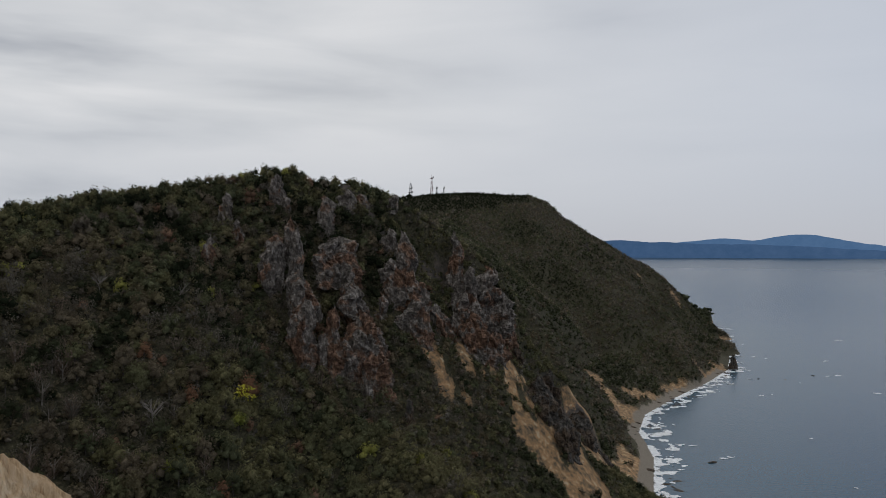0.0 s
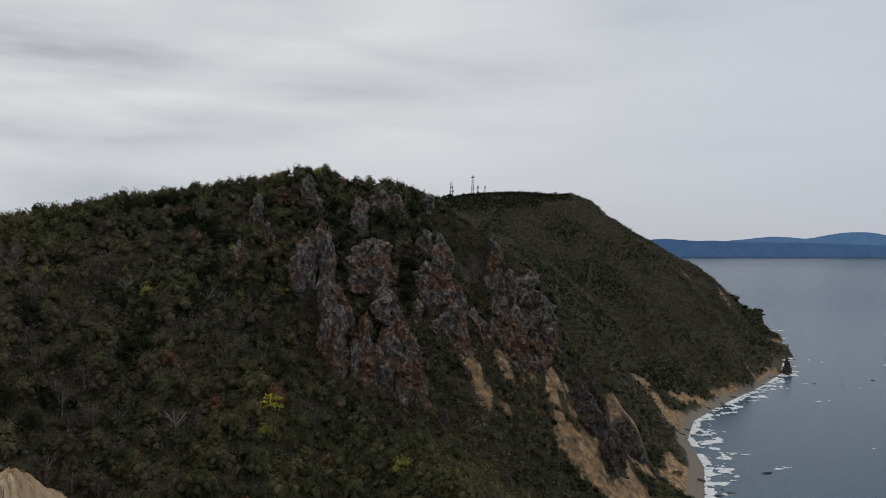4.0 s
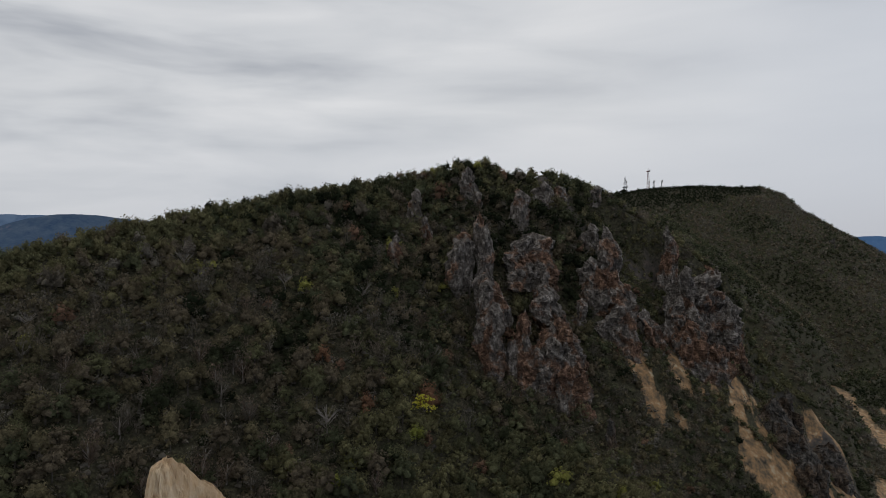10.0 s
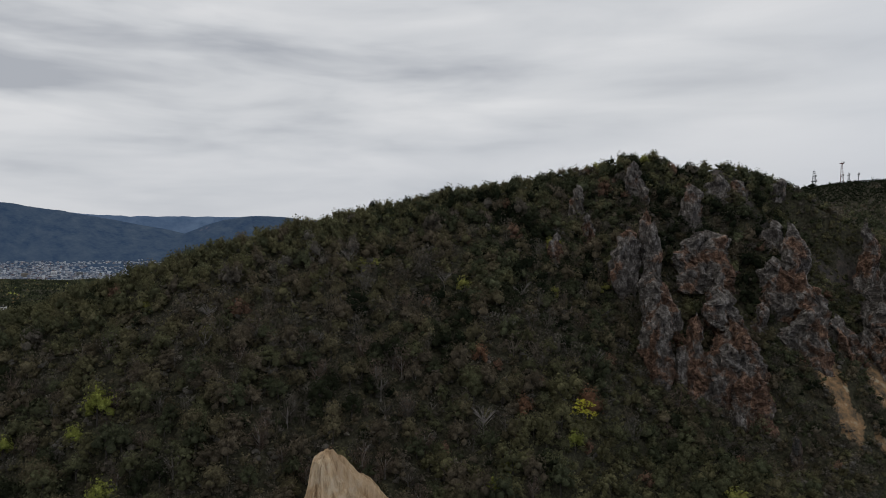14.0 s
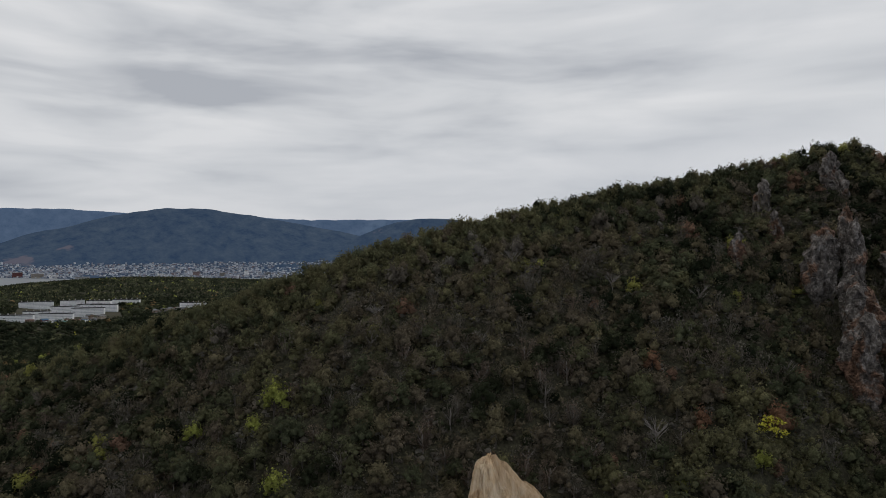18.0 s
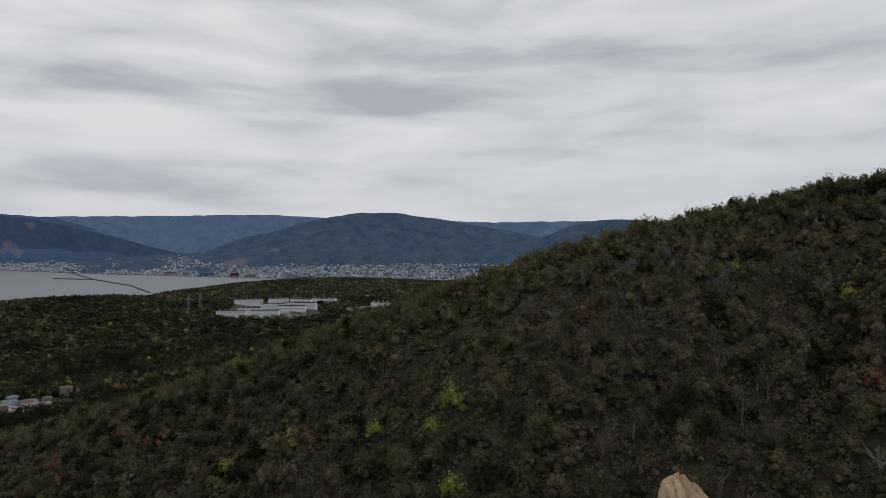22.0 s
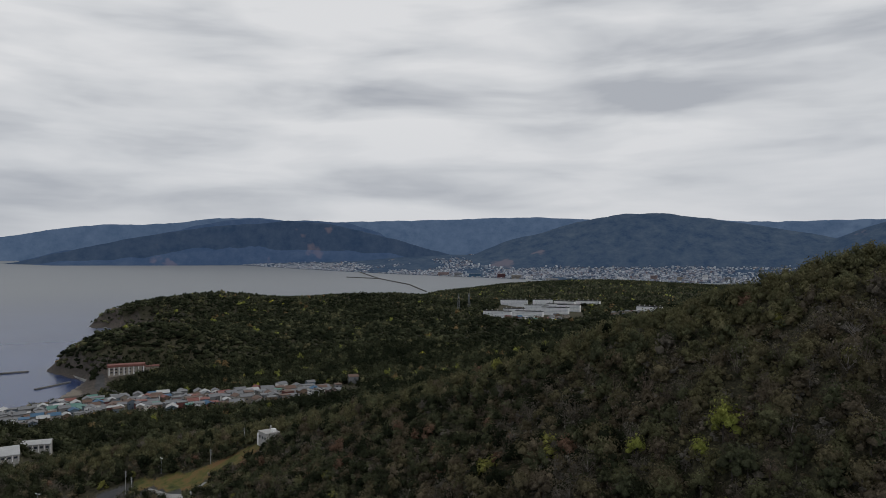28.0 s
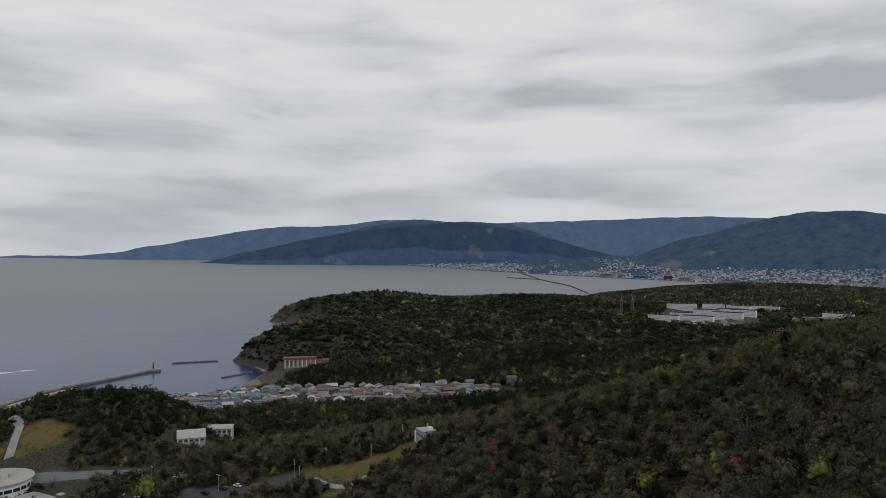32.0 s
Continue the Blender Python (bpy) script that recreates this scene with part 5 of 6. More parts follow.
settlement(VILLAGE, 44, 190, "harbour village", "in the harbour village", 5)
settlement([(-1200, 400), (-1190, 440), (-1230, 500)], 24, 34, "estate houses", "beside the housing estate", 6)
settlement([(-1215, 600), (-1205, 640)], 16, 10, "roadside houses", "among trees on the plateau", 7)
settlement([(-640, -330), (-665, -375), (-700, -395)], 18, 16, "quay sheds", "by the fishing quay", 8)
settlement([(-700, -205), (-770, -300)], 18, 16, "shore houses", "on the harbour shore", 9)


def apartment_block(a, b, name_label):
    """A five-storey white slab block from a to b, with window bands, dark parapet and stair-head chimneys."""
    ax, ay = a
    bx, by = b
    ln = math.hypot(bx - ax, by - ay)
    z = min(ground_at(ax, ay), ground_at(bx, by))
    ob = thing("apartment_block", pose((ax + bx) / 2, (ay + by) / 2, z, 0, 0, math.degrees(math.atan2(by - ay, bx - ax))), name_label, "apartment block", "housing estate blocks")
    h, d = 14.5, 10.0
    part("wall", box(0, 0, h / 2 - 2, ln, d, h + 4), WHITE, ob)
    part("roof", box(0, 0, h + 0.5, ln + 0.8, d + 0.8, 1.1), DARK, ob, "dark roof parapet")
    n = max(3, int(ln / 9))
    for k in range(n):
        x = -ln / 2 + (k + 0.5) * ln / n
        part("chimney", box(x, 0, h + 2.2, 1.5, 2.2, 2.4), OFF_WHITE, ob)
        for s in (-1, 1):
            part("stairwell_strip", box(x, s * (d / 2 + 0.03), h / 2 + 0.4, 0.8, 0.12, h - 2.4), WINDOW_BAND, ob)
    for f in range(5):
        for s in (-1, 1):
            part("window_band", box(0, s * (d / 2 + 0.015), 1.9 + f * 2.65, ln - 2.5, 0.08, 0.7), WINDOW_BAND, ob)
            part("balcony", box(0, s * (d / 2 + 0.25), 0.8 + f * 2.65, ln - 2.5, 0.5, 1.2), WHITE, ob)
    return ob


WINDOW_BAND = paint("shaded_window_band", (0.48, 0.49, 0.50), 0.4)
BLOCKS = [((-1573, 491), (-1552, 548)), ((-1546, 558), (-1534, 600)), ((-1518, 600), (-1480, 632)), ((-1462, 628), (-1430, 668)),
          ((-1330, 390), (-1302, 436)), ((-1370, 440), (-1352, 478)), ((-1312, 447), (-1285, 492)), ((-1440, 505), (-1425, 552)),
          ((-1325, 504), (-1298, 548)), ((-1445, 556), (-1425, 592)), ((-1390, 560), (-1365, 598)), ((-1222, 650), (-1192, 684))]
for a, b in BLOCKS:
    apartment_block(a, b, "long white five-storey apartment block with dark parapet")


def white_house():
    ob = thing("tall_house", pose(-363, 36, ground_at(-363, 36) - 2.2, 0, 0, 28), "tall plain cream-white house half hidden among trees", "house")
    part("wall", box(0, 0, 1.6, 8.5, 7, 10.5), OFF_WHITE, ob)
    part("annex", box(-5.6, -0.4, 1.2, 3.0, 5.0, 8.4), WHITE, ob)
    part("parapet", box(0, 0, 7.0, 8.9, 7.4, 0.35), OFF_WHITE, ob)
    part("stair_head", box(2.2, 1.2, 7.8, 2.2, 2.0, 1.4), WHITE, ob)
    part("chimney", box(-1.4, 1.5, 8.2, 0.6, 0.6, 2.4), OFF_WHITE, ob)
    for x in (-2.6, 0.4, 3.0):
        part("window", box(x, -3.52, 4.6, 1.1, 0.1, 1.2), GLASS, ob)
    for y in (-1.5, 1.5):
        part("window", box(4.27, y, 4.6, 0.1, 1.1, 1.2), GLASS, ob)


def hall(x, y, turn, w, d, h, label, arched):
    ob = thing("hall", pose(x, y, ground_at(x, y), 0, 0, turn), label, "hall")
    part("wall", box(0, 0, h / 2 - 2, w, d, h + 4), OFF_WHITE, ob)
    n = 9
    rise = 0.2 * d if arched else 1.6
    prof = [(-d / 2 - 0.6 + (d + 1.2) * k / (n - 1), h + rise * math.sin(math.pi * k / (n - 1))) for k in range(n)]
    prof += [(px, pz + 0.35) for px, pz in prof[::-1]]
    r = part("roof", prism(prof, -w / 2 - 0.6, w / 2 + 0.6), ROOFS[4], ob, "pale tin roof")
    r.matrix_basis = pose(0, 0, 0, 0, 0, 90)
    for k in range(5):
        part("window", box(-w / 2 + (k + 0.5) * w / 5, -d / 2 - 0.02, h * 0.62, w / 9, 0.1, h * 0.3), GLASS, ob)
    for k in range(6):
        part("pilaster", box(-w / 2 + k * w / 5, -d / 2 - 0.15, h / 2, 0.35, 0.3, h), WHITE, ob)


white_house()
hall(-460, -117, 112, 16, 16, 3.6, "low white-walled hall with a broad pale arched roof", True)
hall(-500, -112, 100, 16, 10, 4.6, "long white hall with a shallow pale tin roof", False)


def shore_hotel():
    x, y = -946, -160
    ob = thing("shore_building", pose(x, y, ground_at(x, y), 0, 0, 105), "long two-storey building with red roof by the bay", "building")
    part("wall", box(0, 0, 3, 42, 12, 12), WALLS[1], ob)
    part("roof", prism([(-22, 8.9), (22, 8.9), (21, 11.6), (-21, 11.6)], -7, 7), ROOFS[2], ob, "faded red tin roof")
    part("annex", box(29, 1, 2, 16, 10, 10), WALLS[1], ob)
    part("annex_roof", box(29, 1, 7.4, 17, 11, 0.8), ROOFS[2], ob)
    for k in range(8):
        part("column", box(-19.5 + 5.5 * k, -6.3, 4, 1.0, 0.6, 9.5), WHITE, ob)
        for z in (2.6, 6.2):
            part("window", box(-16.8 + 5.0 * k, -6.03, z, 2.6, 0.1, 1.6), GLASS, ob)


shore_hotel()


def round_building():
    x, y = -386, -193
    z = ground_at(x, y)
    ob = thing("round_building", pose(x, y, z + 0.5), "round white public building with a flat pale roof", "building")
    part("wall", tube(0, 0, -6, 8.2, 16.5, 16.5, 48), WHITE, ob)
    part("roof", tube(0, 0, 8.2, 8.7, 18.2, 18.2, 48), OFF_WHITE, ob)
    part("roof_rim", tube(0, 0, 7.5, 8.2, 17.6, 18.0, 48), WHITE, ob)
    part("window_band", tube(0, 0, 3.8, 5.6, 16.62, 16.62, 48), GLASS, ob)
    for k in range(24):
        a = 2 * math.pi * k / 24
        part("mullion", box(0, 0, 4.7, 0.5, 0.4, 2.0), WHITE, ob, m=pose(16.7 * math.cos(a), 16.7 * math.sin(a), 0, 0, 0, math.degrees(a)))
    part("roof_vent", box(2, 3, 9.4, 2.2, 1.4, 1.4), STEEL, ob)
    part("roof_vent", tube(-2, 6, 8.6, 10.2, 0.6, 0.6), STEEL, ob)
    part("roof_vent", tube(5.5, 2.5, 8.6, 9.8, 0.5, 0.5), STEEL, ob)
    wing = thing("annex_building", pose(-366, -158, ground_at(-366, -158) - 1, 0, 0, 62), "low concrete annex with a brick stair tower", "building")
    part("wall", box(0, 0, 2, 26, 12, 8), OFF_WHITE, wing)
    part("roof", box(0, 0, 6.2, 26.6, 12.6, 0.5), CONCRETE, wing)
    part("tower", box(13.5, 3.2, 4, 2.6, 2.6, 12), WALLS[7], wing)
    part("tower_cap", box(13.5, 3.2, 10.2, 3.2, 3.2, 0.5), OFF_WHITE, wing)


round_building()


def ribbon(name, line, width, z0, z1, mat, label, category, wall=0.0):
    """A mole of concrete along a line, with a parapet on its sea side."""
    ob = thing(name, pose(0, 0, 0), label, category)
    for a, b in zip(line[:-1], line[1:]):
        ln = math.hypot(b[0] - a[0], b[1] - a[1])
        turn = math.degrees(math.atan2(b[1] - a[1], b[0] - a[0]))
        m = pose((a[0] + b[0]) / 2, (a[1] + b[1]) / 2, 0, 0, 0, turn)
        part("deck", box(0, 0, (z0 + z1) / 2, ln + width * 0.3, width, z1 - z0), mat, ob, m=m)
        if wall:
            part("parapet", box(0, -width * 0.36, z1 + wall / 2, ln + width * 0.3, width * 0.22, wall), CONCRETE, ob, m=m)
    return ob


ribbon("breakwater", [(-741, -428), (-808, -426), (-844, -420), (-903, -396), (-966, -374), (-978, -362)], 10, -4, 1.9, DARK_CONCRETE, "long grey concrete harbour breakwater with a sea wall", "breakwater", 1.8)
ribbon("quay", [(-690, -395), (-741, -416), (-800, -412), (-846, -404)], 9, -4, 1.3, CONCRETE, "concrete quay inside the breakwater", "quay")
ribbon("breakwater", [(-1045, -370), (-1058, -342), (-1071, -314)], 6, -3, 1.6, DARK_CONCRETE, "detached dark breakwater off the headland", "breakwater")
ribbon("jetty", [(-930, -257), (-952, -244), (-975, -233)], 4, -3, 1.3, DARK_CONCRETE, "narrow dark jetty in the small bay", "jetty")
ribbon("sea_wall", [(-1062, -276), (-1010, -236), (-960, -205)], 4, -2, 3.0, CONCRETE, "pale sea wall under the headland", "wall")


def far_mole(line, width, label):
    ob = thing("far_breakwater", pose(0, 0, 0), label, "breakwater")
    for a, b in zip(line[:-1], line[1:]):
        n = 6
        for k in range(n):
            p, q = [(a[0] + (b[0] - a[0]) * t / n, a[1] + (b[1] - a[1]) * t / n) for t in (k, k + 1)]
            zp, zq = [float(sea_level(np.array(math.hypot(v[0] - EYE[0], v[1] - EYE[1])))) + 2.5 for v in (p, q)]
            part("mole_section", bar((*p, zp), (*q, zq), width), DARK_CONCRETE, ob)


far_mole([(-2880, 545), (-3262, 533), (-3618, 432), (-4285, 316)], 4, "thin dark breakwater far across the bay")
far_mole([(-3719, 273), (-3617, 436)], 4, "short dark breakwater arm far across the bay")
far_mole([(-4288, 266), (-4072, 382)], 4, "small dark breakwater near the far shore")


def harbour_light():
    ob = thing("lighthouse", pose(-974, -367, 1.9), "small dark red harbour light on the breakwater's end", "lighthouse")
    part("base", tube(0, 0, 0, 1.2, 1.8, 1.6, 10), CONCRETE, ob)
    part("tower", tube(0, 0, 1.2, 8.5, 1.15, 0.8, 10), RED_STEEL, ob)
    part("gallery", tube(0, 0, 8.5, 8.9, 1.5, 1.5, 10), RED_STEEL, ob)
    lantern = part("lantern", tube(0, 0, 8.9, 10.4, 0.75, 0.75, 8), GLASS, ob)
    part("lantern_cap", tube(0, 0, 10.4, 11.3, 0.95, 0.1, 8), RED_STEEL, lantern)


harbour_light()


def boat(m, ln, label):
    ob = thing("fishing_boat", m, label, "boat", "moored boats")
    hull = bmesh.new()
    v = []
    for z, k in ((0.0, 0.75), (1.1, 1.0)):
        v.append([hull.verts.new((x * ln * (0.9 if z == 0 else 1), y * k, z)) for x, y in ((-0.5, -1.1), (0.2, -1.2), (0.5, 0), (0.2, 1.2), (-0.5, 1.1))])
    hull.faces.new(v[0][::-1]); hull.faces.new(v[1])
    for k in range(5):
        hull.faces.new((v[0][k], v[0][(k + 1) % 5], v[1][(k + 1) % 5], v[1][k]))
    part("hull", hull, WHITE, ob)
    part("cabin", box(-0.1 * ln, 0, 1.9, 0.28 * ln, 1.6, 1.6, bevel=0.1), OFF_WHITE, ob)
    part("cabin_window", box(0.05 * ln, 0, 2.2, 0.02 * ln, 1.4, 0.6), GLASS, ob)
    part("mast", tube(-0.2 * ln, 0, 2.5, 5.2, 0.07, 0.05, 6), STEEL, ob)
    return ob


first = boat(pose(-790, -404, 0, 0, 0, 10), 9, "white fishing boat moored at the quay")
for k in range(11):
    copy_thing(first, pose(-690 - 14.5 * k, -400 + (1.5 if k % 2 else -3) + 10 * math.sin(k) * 0.2 + (0 if k > 2 else 12), 0, 0, 0, 170 + 23 * k))


def fish_sheds():
    deck = ribbon("pier_quay", [(-822, -346), (-832, -322)], 22, -3, 1.2, CONCRETE, "concrete landing with small sheds", "quay")
    for k in range(4):
        house(pose(-822 - 3.2 * k, -344 + 7 * k, 1.2, 0, 0, 20), 5.5, 6, 3.2, False, OFF_WHITE, ROOFS[4], "low white shed with pale roof on the landing", "shed", "landing sheds")


fish_sheds()


def car(m, colour, word):
    ob = thing("car", m, "%s car parked on the asphalt" % word, "car", "parked cars")
    body = box(0, 0, 0.62, 4.3, 1.7, 0.6, bevel=0.12)
    part("body", body, colour, ob)
    part("cabin", prism([(-1.7, 0.9), (1.0, 0.9), (0.45, 1.45), (-1.35, 1.45)], -0.75, 0.75), GLASS, ob)
    part("roof_panel", box(-0.45, 0, 1.46, 1.75, 1.4, 0.06), colour, ob)
    for x in (-1.35, 1.35):
        for s in (-1, 1):
            b = bmesh.new()
            bmesh.ops.create_cone(b, cap_ends=True, segments=12, radius1=0.32, radius2=0.32, depth=0.2, matrix=Matrix.Translation((x, s * 0.8, 0.32)) @ Matrix.Rotation(math.pi / 2, 4, "X"))
            w = part("wheel", b, DARK, ob)
            b = bmesh.new()
            bmesh.ops.create_cone(b, cap_ends=True, segments=8, radius1=0.18, radius2=0.18, depth=0.22, matrix=Matrix.Translation((x, s * 0.8, 0.32)) @ Matrix.Rotation(math.pi / 2, 4, "X"))
            part("rim", b, STEEL, w)
    for s in (-0.6, 0.6):
        part("headlight", box(2.15, s, 0.68, 0.06, 0.3, 0.16), WHITE, ob)
    return ob


CAR_BLACK = paint("black_car_paint", (0.012, 0.012, 0.014), 0.25)
CAR_WHITE = paint("white_car_paint", (0.7, 0.7, 0.7), 0.3, 0.03)


def on_ground(x, y, turn=0.0, lift=0.0):
    return pose(x, y, ground_at(x, y) + lift, 0, 0, turn)


def slab(name, line, width, mat, label):
    """Paving laid over the ground, following its fall, 15 cm thick."""
    pts = []
    us = np.linspace(0, 1, 24)
    for u in us:
        x, y = along_line(line, u)
        x2, y2 = along_line(line, min(1, u + 0.02))
        x1, y1 = along_line(line, max(0, u - 0.02))
        dx, dy = x2 - x1, y2 - y1
        ln = math.hypot(dx, dy) + 1e-9
        pts.append((x, y, -dy / ln, dx / ln))
    bm = bmesh.new()
    rows = []
    across = np.linspace(-0.5, 0.5, 7)
    for x, y, nx, ny in pts:
        row = []
        for k, f in enumerate(across):
            px, py = x + f * width * nx, y + f * width * ny
            row.append(bm.verts.new((px, py, ground_at(px, py) + (0.22 if 0 < k < 6 else 0.02))))
        rows.append(row)
    for a, b in zip(rows[:-1], rows[1:]):
        for k in range(6):
            bm.faces.new((a[k], a[k + 1], b[k + 1], b[k]))
    bmesh.ops.recalc_face_normals(bm, faces=bm.faces)
    me = bpy.data.meshes.new(name)
    bm.to_mesh(me)
    bm.free()
    me.materials.append(mat)
    return tagged(new(name, me), label, "paving", kind="structure")


COURT = paint("worn_paving", (0.15, 0.15, 0.15), 0.9, 0.25)
slab("road_car_park", [(-356, -80), (-362, -60), (-374, -34)], 9, ASPHALT, "dark asphalt car park on the meadow")
slab("road_track", [(-352, 8), (-347, 0), (-354, -10), (-366, -20)], 3.4, CONCRETE, "pale gravel track bending round a bush")
slab("road_court", [(-396, -186), (-399, -143), (-398, -118)], 9, COURT, "broad grey paved court below the woods")
slab("road_lane", [(-412, -203), (-440, -214), (-468, -238)], 5, CONCRETE, "pale lane climbing through the trees")
CARS = [(-358.5, -71, 250, CAR_BLACK, "black"), (-364.2, -64, 245, CAR_BLACK, "black"), (-368.4, -58.4, 242, CAR_WHITE, "white"), (-371.5, -54.5, 240, CAR_BLACK, "black")]
for x, y, turn, colour, word in CARS:
    car(on_ground(x, y, turn, 0.3), colour, word)


def lamp_post(x, y, h, turn):
    ob = thing("street_lamp", on_ground(x, y, turn), "grey steel lamp post with a twin lamp head", "street lamp", "lamp posts")
    part("pole", tube(0, 0, -0.5, h, 0.13, 0.09, 8), STEEL, ob)
    part("arm", bar((-0.9, 0, h), (0.9, 0, h), 0.09), STEEL, ob)
    for s in (-1, 1):
        part("lamp_head", box(s * 1.0, 0, h - 0.05, 0.7, 0.35, 0.25), WHITE, ob)


for x, y, h, turn in ((-363, -66, 8, 60), (-379, -16, 8, 30), (-360, -86, 8, 70), (-340, -96, 8, 80), (-344, -104, 8, 10), (-376, -105, 8, 40)):
    lamp_post(x, y, h, turn)


def utility_pole(x, y, h):
    ob = thing("utility_pole", on_ground(x, y, 40), "grey concrete utility pole with cross arms", "pole", "utility poles")
    part("pole", tube(0, 0, -0.5, h, 0.17, 0.11, 8), CONCRETE, ob)
    for z in (h - 0.5, h - 1.4):
        part("cross_arm", box(0, 0, z, 1.9, 0.12, 0.12), STEEL, ob)
    part("transformer", tube(0.3, 0, h - 2.9, h - 2.0, 0.22, 0.22, 8), STEEL, ob)


for x, y, h in ((-369, -30, 11), (-367, -27, 8), (-381, 23, 8), (-372, 8, 7), (-340, -100, 7)):
    utility_pole(x, y, h)


def lattice_tower(m, h, base, top, label, mat, rings, group):
    """A lattice mast: four legs, rings and braces, with round platforms and aerials."""
    ob = thing("radio_mast", m, label, "radio mast", group)
    legs = [(sx, sy) for sx in (-1, 1) for sy in (-1, 1)]
    for sx, sy in legs:
        part("leg", bar((sx * base, sy * base, 0), (sx * top, sy * top, h), 0.42), mat, ob)
    levels = 9
    for k in range(levels):
        t0, t1 = k / levels, (k + 1) / levels
        w0, w1 = base + (top - base) * t0, base + (top - base) * t1
        bm = bmesh.new()
        for (ax, ay), (bx, by) in (((-1, -1), (1, -1)), ((1, -1), (1, 1)), ((1, 1), (-1, 1)), ((-1, 1), (-1, -1))):
            bar((ax * w0, ay * w0, h * t0), (bx * w1, by * w1, h * t1), 0.22, bm)
            bar((ax * w1, ay * w1, h * t1), (bx * w1, by * w1, h * t1), 0.22, bm)
        part("brace", bm, mat, ob)
    for z, r in rings:
        p = part("platform", tube(0, 0, z * h, z * h + 0.6, r, r, 12), mat, ob)
        part("dish", tube(r * 0.8, -r * 0.6, z * h + 0.6, z * h + 3.0, 0.9, 0.9, 8), OFF_WHITE, p)
    part("aerial", tube(0, 0, h, h * 1.12, 0.25, 0.12, 6), mat, ob)
    return ob


MAST_GREY = paint("mast_steel", (0.16, 0.17, 0.18), 0.6)
MAST_RED = paint("mast_red_and_white", (0.24, 0.13, 0.12), 0.6)
lattice_tower(pose(-59, 1296, 250), 33, 3.2, 1.2, "grey lattice radio mast with round platforms on the summit", MAST_GREY, ((0.25, 5.2), (0.5, 4.6), (0.72, 3.4)), "summit masts")
lattice_tower(pose(-21, 1296, 252), 42, 2.6, 0.9, "tall slim red and grey radio mast on the summit", MAST_RED, ((0.5, 2.8), (0.96, 3.4)), "summit masts")
lattice_tower(pose(-12, 1294, 252), 24, 1.6, 0.8, "short grey radio mast beside the tall one", MAST_GREY, ((0.9, 1.8),), "summit masts")
lattice_tower(pose(1, 1294, 251), 24, 0.7, 0.5, "thin grey aerial mast on the summit", MAST_GREY, ((0.95, 1.6),), "summit masts")
for x, y in ((-1405, 357), (-1459, 391)):
    lattice_tower(pose(x, y, ground_at(x, y)), 34, 2.6, 0.8, "grey lattice power pylon above the plateau woods", MAST_GREY, ((0.8, 1.2),), "pylons")


# ---- the city across the bay ----
def shore_distance(az):
    return np.interp(az, [34, 60, 70, 76, 83, 88, 95, 101, 106, 112], [3600, 3500, 3560, 3720, 3920, 4120, 4480, 4680, 4800, 4870])


def city_height(az, D):
    out = D - shore_distance(az)
    A = np.radians(az)
    return sea_level(D) + 1.5 + 0.062 * np.maximum(out, 0) + 9 * fractal(np.sin(A) * D, np.cos(A) * D, 320, 3, 41) * step(60, 300, out) - 6 * (out < 2)


def city_land():
    az = np.arange(34, 112, 0.15)
    v = np.linspace(0, 1, 40)[:, None]
    D = shore_distance(az)[None, :] + (np.maximum(4700, shore_distance(az) + 80)[None, :] - shore_distance(az)[None, :]) * v
    A = np.radians(az)[None, :]
    ob = new("backdrop_city_land", grid_mesh("backdrop_city_land", EYE[0] - np.sin(A) * D, EYE[1] + np.cos(A) * D, city_height(az[None, :] + 0 * v, D)))
    # Same hazed blue as the mountains: distance haze painted into the land's colour
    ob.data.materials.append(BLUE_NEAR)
    tagged(ob, "low wooded shore with the city across the bay", "shore", kind="structure")


city_land()


def boxes_mesh(name, C, S, turn):
    """Many plain blocks in one mesh: centres, sizes and headings."""
    corner = np.array([(-1, -1, 0), (1, -1, 0), (1, 1, 0), (-1, 1, 0), (-1, -1, 1), (1, -1, 1), (1, 1, 1), (-1, 1, 1)], float) * np.array([0.5, 0.5, 1])
    V = corner[None] * S[:, None, :]
    c, s = np.cos(turn)[:, None], np.sin(turn)[:, None]
    V = np.stack([V[:, :, 0] * c - V[:, :, 1] * s, V[:, :, 0] * s + V[:, :, 1] * c, V[:, :, 2]], -1) + C[:, None, :]
    q = np.array([(4, 5, 6, 7), (0, 1, 5, 4), (1, 2, 6, 5), (2, 3, 7, 6), (3, 0, 4, 7)])
    F = q[None] + 8 * np.arange(len(C))[:, None, None]
    return quads(name, V.reshape(-1, 3), F.reshape(-1, 4), smooth=False)


